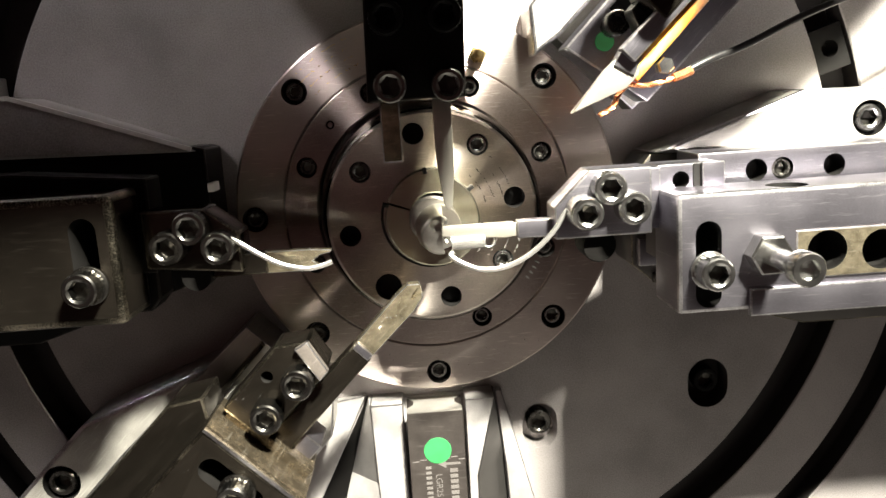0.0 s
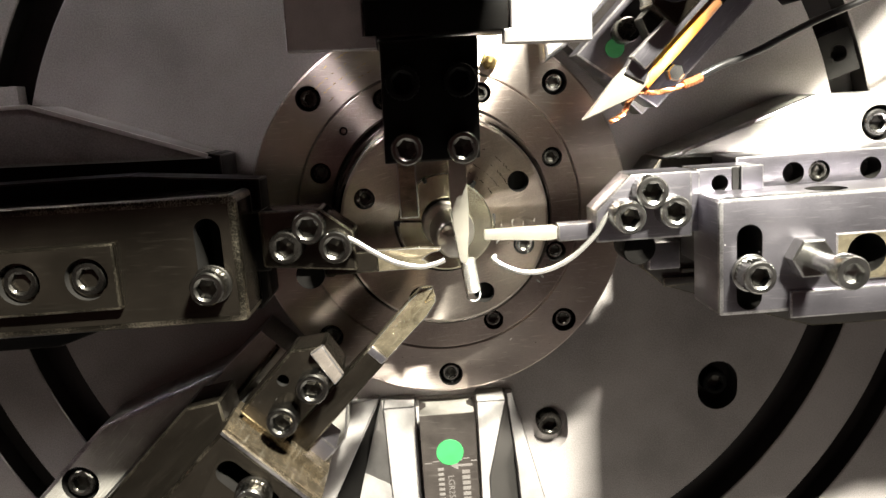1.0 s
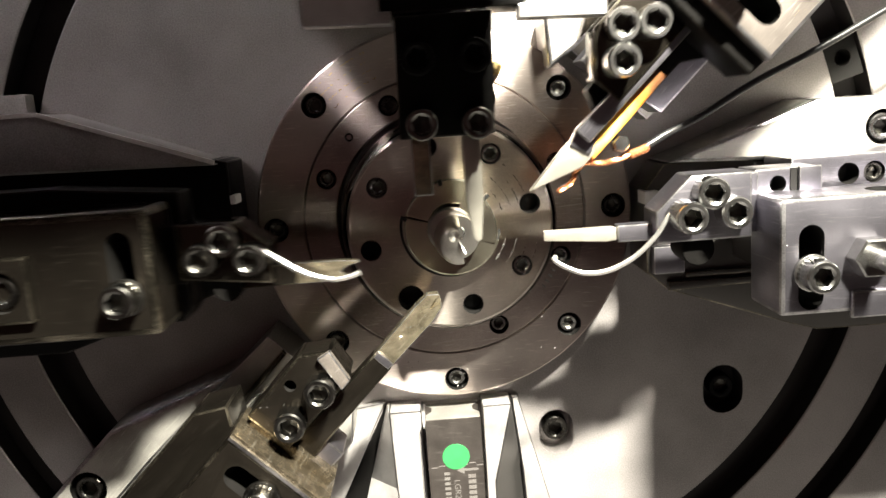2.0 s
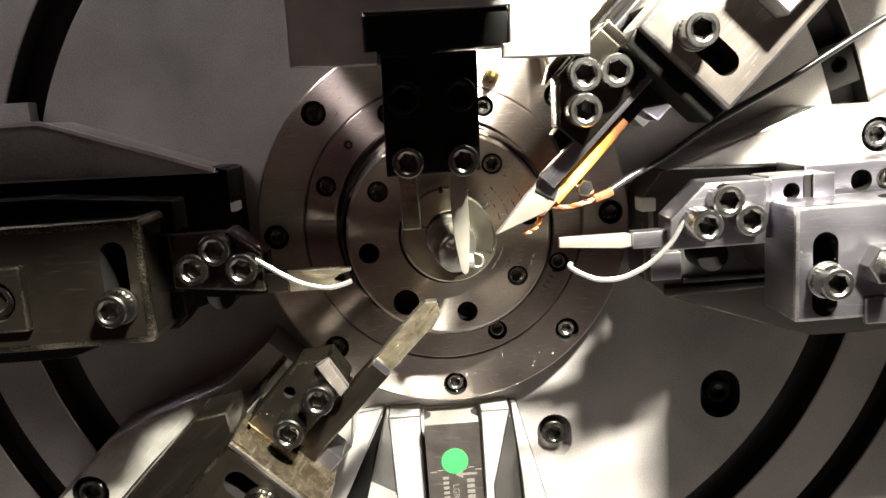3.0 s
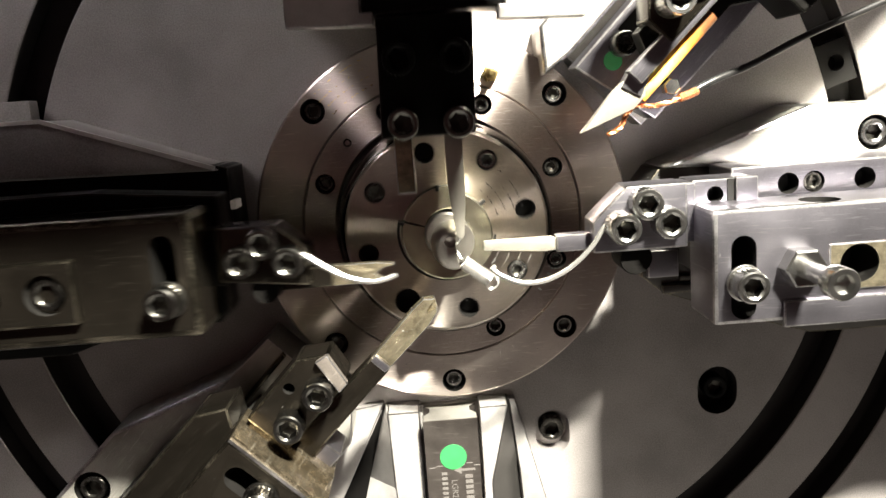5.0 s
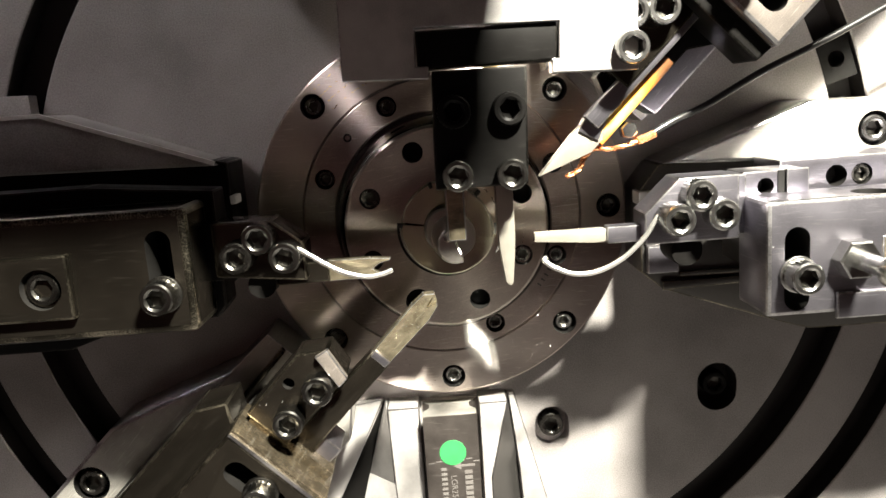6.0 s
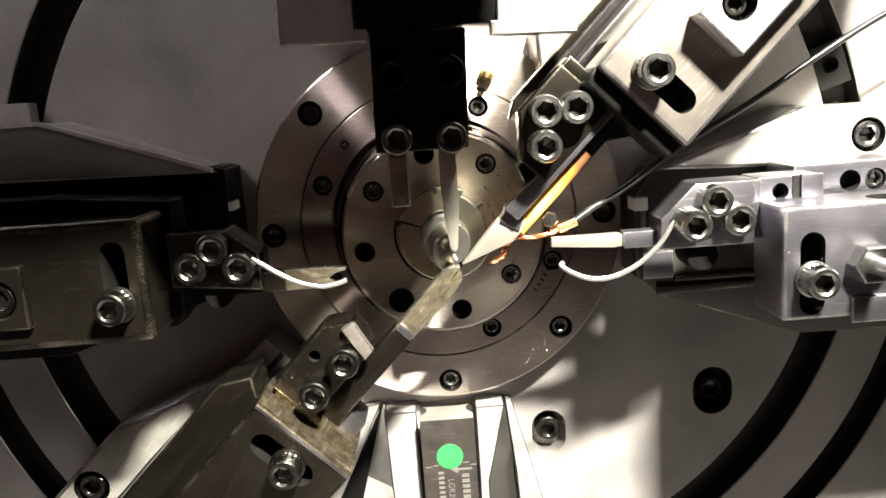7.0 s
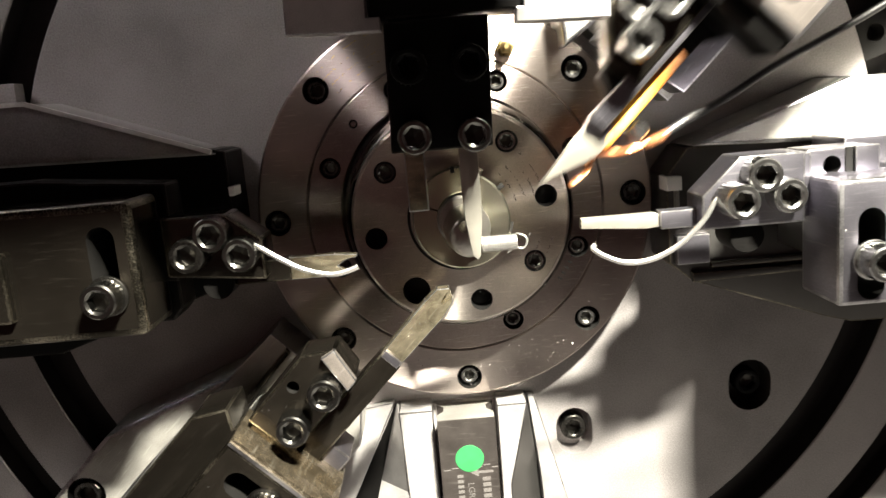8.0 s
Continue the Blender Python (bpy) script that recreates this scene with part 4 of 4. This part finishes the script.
# ---- what moves ----
def motions():
    period = 4.33
    # each table holds seconds and millimetres along the slide, over one cycle and the parts of the next that differ
    right = [(0, 0), (0.5, 0), (0.62, 9), (1.15, 10), (1.32, 24), (1.45, 27), (2.0, 27.3), (2.12, 33.5), (3.78, 33.5), (4.0, 25), (4.12, 10), (4.25, 0), (4.83, 0), (4.95, 9), (5.48, 10), (5.65, 24), (5.78, 26),
             (6.3, 26.2), (6.45, 33.5), (8.0, 33.5)]
    walk(RIGHT, [(t, at_mm(x, 0, 0)) for t, x in right])
    left = [(0, -31), (0.5, -31), (0.6, -24), (0.72, -10), (0.85, 0), (1.18, 0), (1.3, -13), (1.45, -17.5), (1.9, -17.4), (2.05, -31), (4.83, -31), (4.95, -24), (5.07, -8), (5.18, 0), (5.5, 0), (5.63, -13), (5.78, -17.4),
            (6.2, -17.3), (6.36, -31), (8.0, -31)]
    walk(LEFT, [(t, at_mm(x, 0, 0)) for t, x in left])
    d_unit = -math.sqrt(0.5)
    lower = [(0, 0), (2.0, 0), (2.2, 6.6), (2.35, 7.5), (2.5, 15), (2.72, 15.2), (2.85, 0), (6.28, 0), (6.42, 6.4), (6.55, 7.2), (6.72, 12.5), (6.85, 15.2), (7.04, 15.2), (7.2, 0.5), (7.3, 0), (8.0, 0)]
    walk(LOWER, [(t, pose(-s * d_unit * MM, 0, -s * d_unit * MM, 0, -225, 0)) for t, s in lower])
    # upper arm: tip travel outwards from its place at 3.5 s
    upper = [(0, 53.2), (1.08, 53.2), (1.2, 48), (1.3, 37.5), (1.42, 32.7), (1.87, 32.5), (2.05, 24), (2.25, 21), (2.45, 2), (2.65, -3.2), (2.82, 8.5), (3.0, 10.5), (3.2, 7.8), (3.35, 6.0), (3.5, 0), (3.58, 4), (3.7, 32.6),
             (3.8, 45.5), (3.9, 52), (4.0, 53.2), (5.41, 53.2), (5.53, 48), (5.63, 37.5), (5.75, 33), (6.2, 32.4), (6.4, 24.5), (6.58, 22), (6.7, 12), (6.8, 2), (6.9, -1.6), (7.0, -3.2), (7.08, -1), (7.2, 11.2), (7.4, 10.4),
             (7.6, 7.4), (7.8, 5.4), (7.9, 2.5), (7.95, 8), (8.0, 23.5)]
    walk(UPPER, [(t, pose(s * math.sqrt(0.5) * MM, 0, s * math.sqrt(0.5) * MM, 0, -45, 0)) for t, s in upper])
    half = math.sqrt(0.5)
    walk(CABLE_OB, [(t, pose((48.4 + s * half) * MM, -62 * MM, (7.2 + s * half) * MM, 0, -(27.3 - 7.7 * s / 53.2), 0)) for t, s in upper])
    # top arm: offset from its place at 3.5 s (x, z)
    tops = [(0, 0.9, 14.8), (0.5, 1.0, 14.6), (0.62, 0.9, 14), (0.7, 0.8, 12), (0.8, 0.8, 5.7), (0.9, 0.6, 4.2), (1.0, 0.6, -1.0), (1.1, 0.8, 7.0), (1.2, 6.6, 7.2), (1.3, 12.1, 6.5), (1.4, 15.6, 6.2), (1.5, 15.6, -0.8),
            (1.6, 16, -7.8), (1.7, 15.6, -6.8), (1.8, 15, 4), (1.9, 10.2, 7.2), (2.0, 4, 8.0), (2.1, 0, 5.4), (2.3, -0.6, 6.0), (2.8, -0.6, 7.0), (2.95, 0, 0), (3.5, 0, 0), (3.75, 0.2, 0), (3.9, 0.3, 6.8), (4.0, 0.2, 11), (4.15, 0.1, 14), (4.5, 0.1, 14.2),
            (4.83, 0.2, 14.2), (4.95, 0.1, 13.6), (5.13, 0, 5.0), (5.23, -0.2, 3.6), (5.33, -0.2, -1.4), (5.43, 0, 6.6), (5.53, 6, 6.8), (5.63, 11.6, 6.2), (5.72, 15, 6), (5.8, 15.3, 2.4), (5.9, 15.5, -6.6), (6.0, 15.2, -7.4),
            (6.1, 14.9, 3.8), (6.2, 10.3, 6.9), (6.3, 4.0, 7.9), (6.4, -0.6, 5.4), (6.5, -0.7, 5.5), (6.8, -0.8, 7.0), (7.0, -0.8, 7.6), (7.1, -0.9, 6), (7.2, -0.9, 1.2), (7.3, -0.7, 0), (7.5, -0.6, -0.2), (8.0, -0.8, 0)]
    walk(TOP, [(t, at_mm(x, 0, z)) for t, x, z in tops])
    disc = [(0, 0), (0.64, 0), (0.76, 15.5), (1.16, 15.5), (1.28, 11), (1.88, 11), (2.0, 3), (2.08, 0), (4.97, 0), (5.09, 15.5), (5.49, 15.5), (5.61, 11), (6.18, 11), (6.32, 3), (6.4, 0), (8.0, 0)]
    walk(DISC_OB, [(t, pose(0.0012, 0, -0.0006, 0, -a, 0)) for t, a in disc])
    # springs: coils slide out along x, the spring is turned down by the blade, seen end on, and falls to the bed
    y, z = -65.0, -5.0
    inside = (0.0, -52.0, 0.0)
    finish = [(0.0, 6.0, y, z, 0, 0, 0), (0.5, 6.0, y, z, 0, 0, 0), (0.66, 5.5, y, z - 1, 0, 40, 0), (0.85, 5.5, y, z - 3, 0, 80, 0), (1.0, 7.0, y, z - 4, 0, 83, 0), (1.15, 6, y, z - 2, 20, 60, -30), (1.3, 3.5, y - 1, z, 40, 20, -75),
              (1.55, 3.5, y - 1, z, 70, 0, -85), (1.6, 4.5, y - 1, z - 9, 75, 10, -70), (1.66, 5.5, y - 3, z - 27, 80, 30, -50), (1.75, 6, y - 8, z - 75, 85, 50, -20), (1.9, 8, y - 16, -200, 90, 40, 0), (2.05, 9, y - 22, -327, 90, 0, 0)]

    def spring_rows(rows):
        return [(t, at_mm(px, py, pz) @ pose(0, 0, 0, rx, ry, rz)) for t, px, py, pz, rx, ry, rz in rows]

    def grow(coils, rows):
        """rows: seconds and millimetres that the spring has grown; the last coil stays at the root."""
        step = TURNS * PITCH
        for k, ob in enumerate(coils):
            lag = step * min(k, 4) if k < 5 else 0.0
            walk(ob, [(t, at_mm(max(0.0, g - lag), 0, 0)) for t, g in rows])

    full = 4 * TURNS * PITCH
    rest = (8.0, 9, y - 22, -327, 90, 0, 0)
    walk(SPRING_A, spring_rows(finish + [rest]))
    grow(COILS_A, [(0, full), (8.0, full)])
    start = [(0, *inside, 0, 0, 0), (2.6, *inside, 0, 0, 0), (2.74, 4.5, y, z, 0, 0, 0), (2.9, 6.0, y, z, 0, 0, 0), (3.8, 6.0, y, z, 0, 0, 0), (4.0, 6.0, y, z, 0, -12, 0), (4.15, 6.0, y, z, 0, 0, 0), (4.4, 6.0, y, z, 0, 0, 0)]
    walk(SPRING_B, spring_rows(start + [(row[0] + period, *row[1:]) for row in finish[1:]] + [rest]))
    grow(COILS_B, [(0, 0), (2.85, 0), (3.0, 0.2), (3.2, 3.0), (3.5, 7.2), (3.65, full), (8.0, full)])
    walk(SPRING_C, spring_rows([(0, *inside, 0, 0, 0), (6.96, *inside, 0, 0, 0), (7.1, 4.5, y, z, 0, 0, 0), (7.25, 6.0, y, z, 0, 0, 0), (8.0, 6.0, y, z, 0, 0, 0)]))
    grow(COILS_C, [(0, 0), (7.2, 0), (7.35, 0.4), (7.55, 3.4), (7.8, 7.0), (7.95, full), (8.0, full)])


motions()
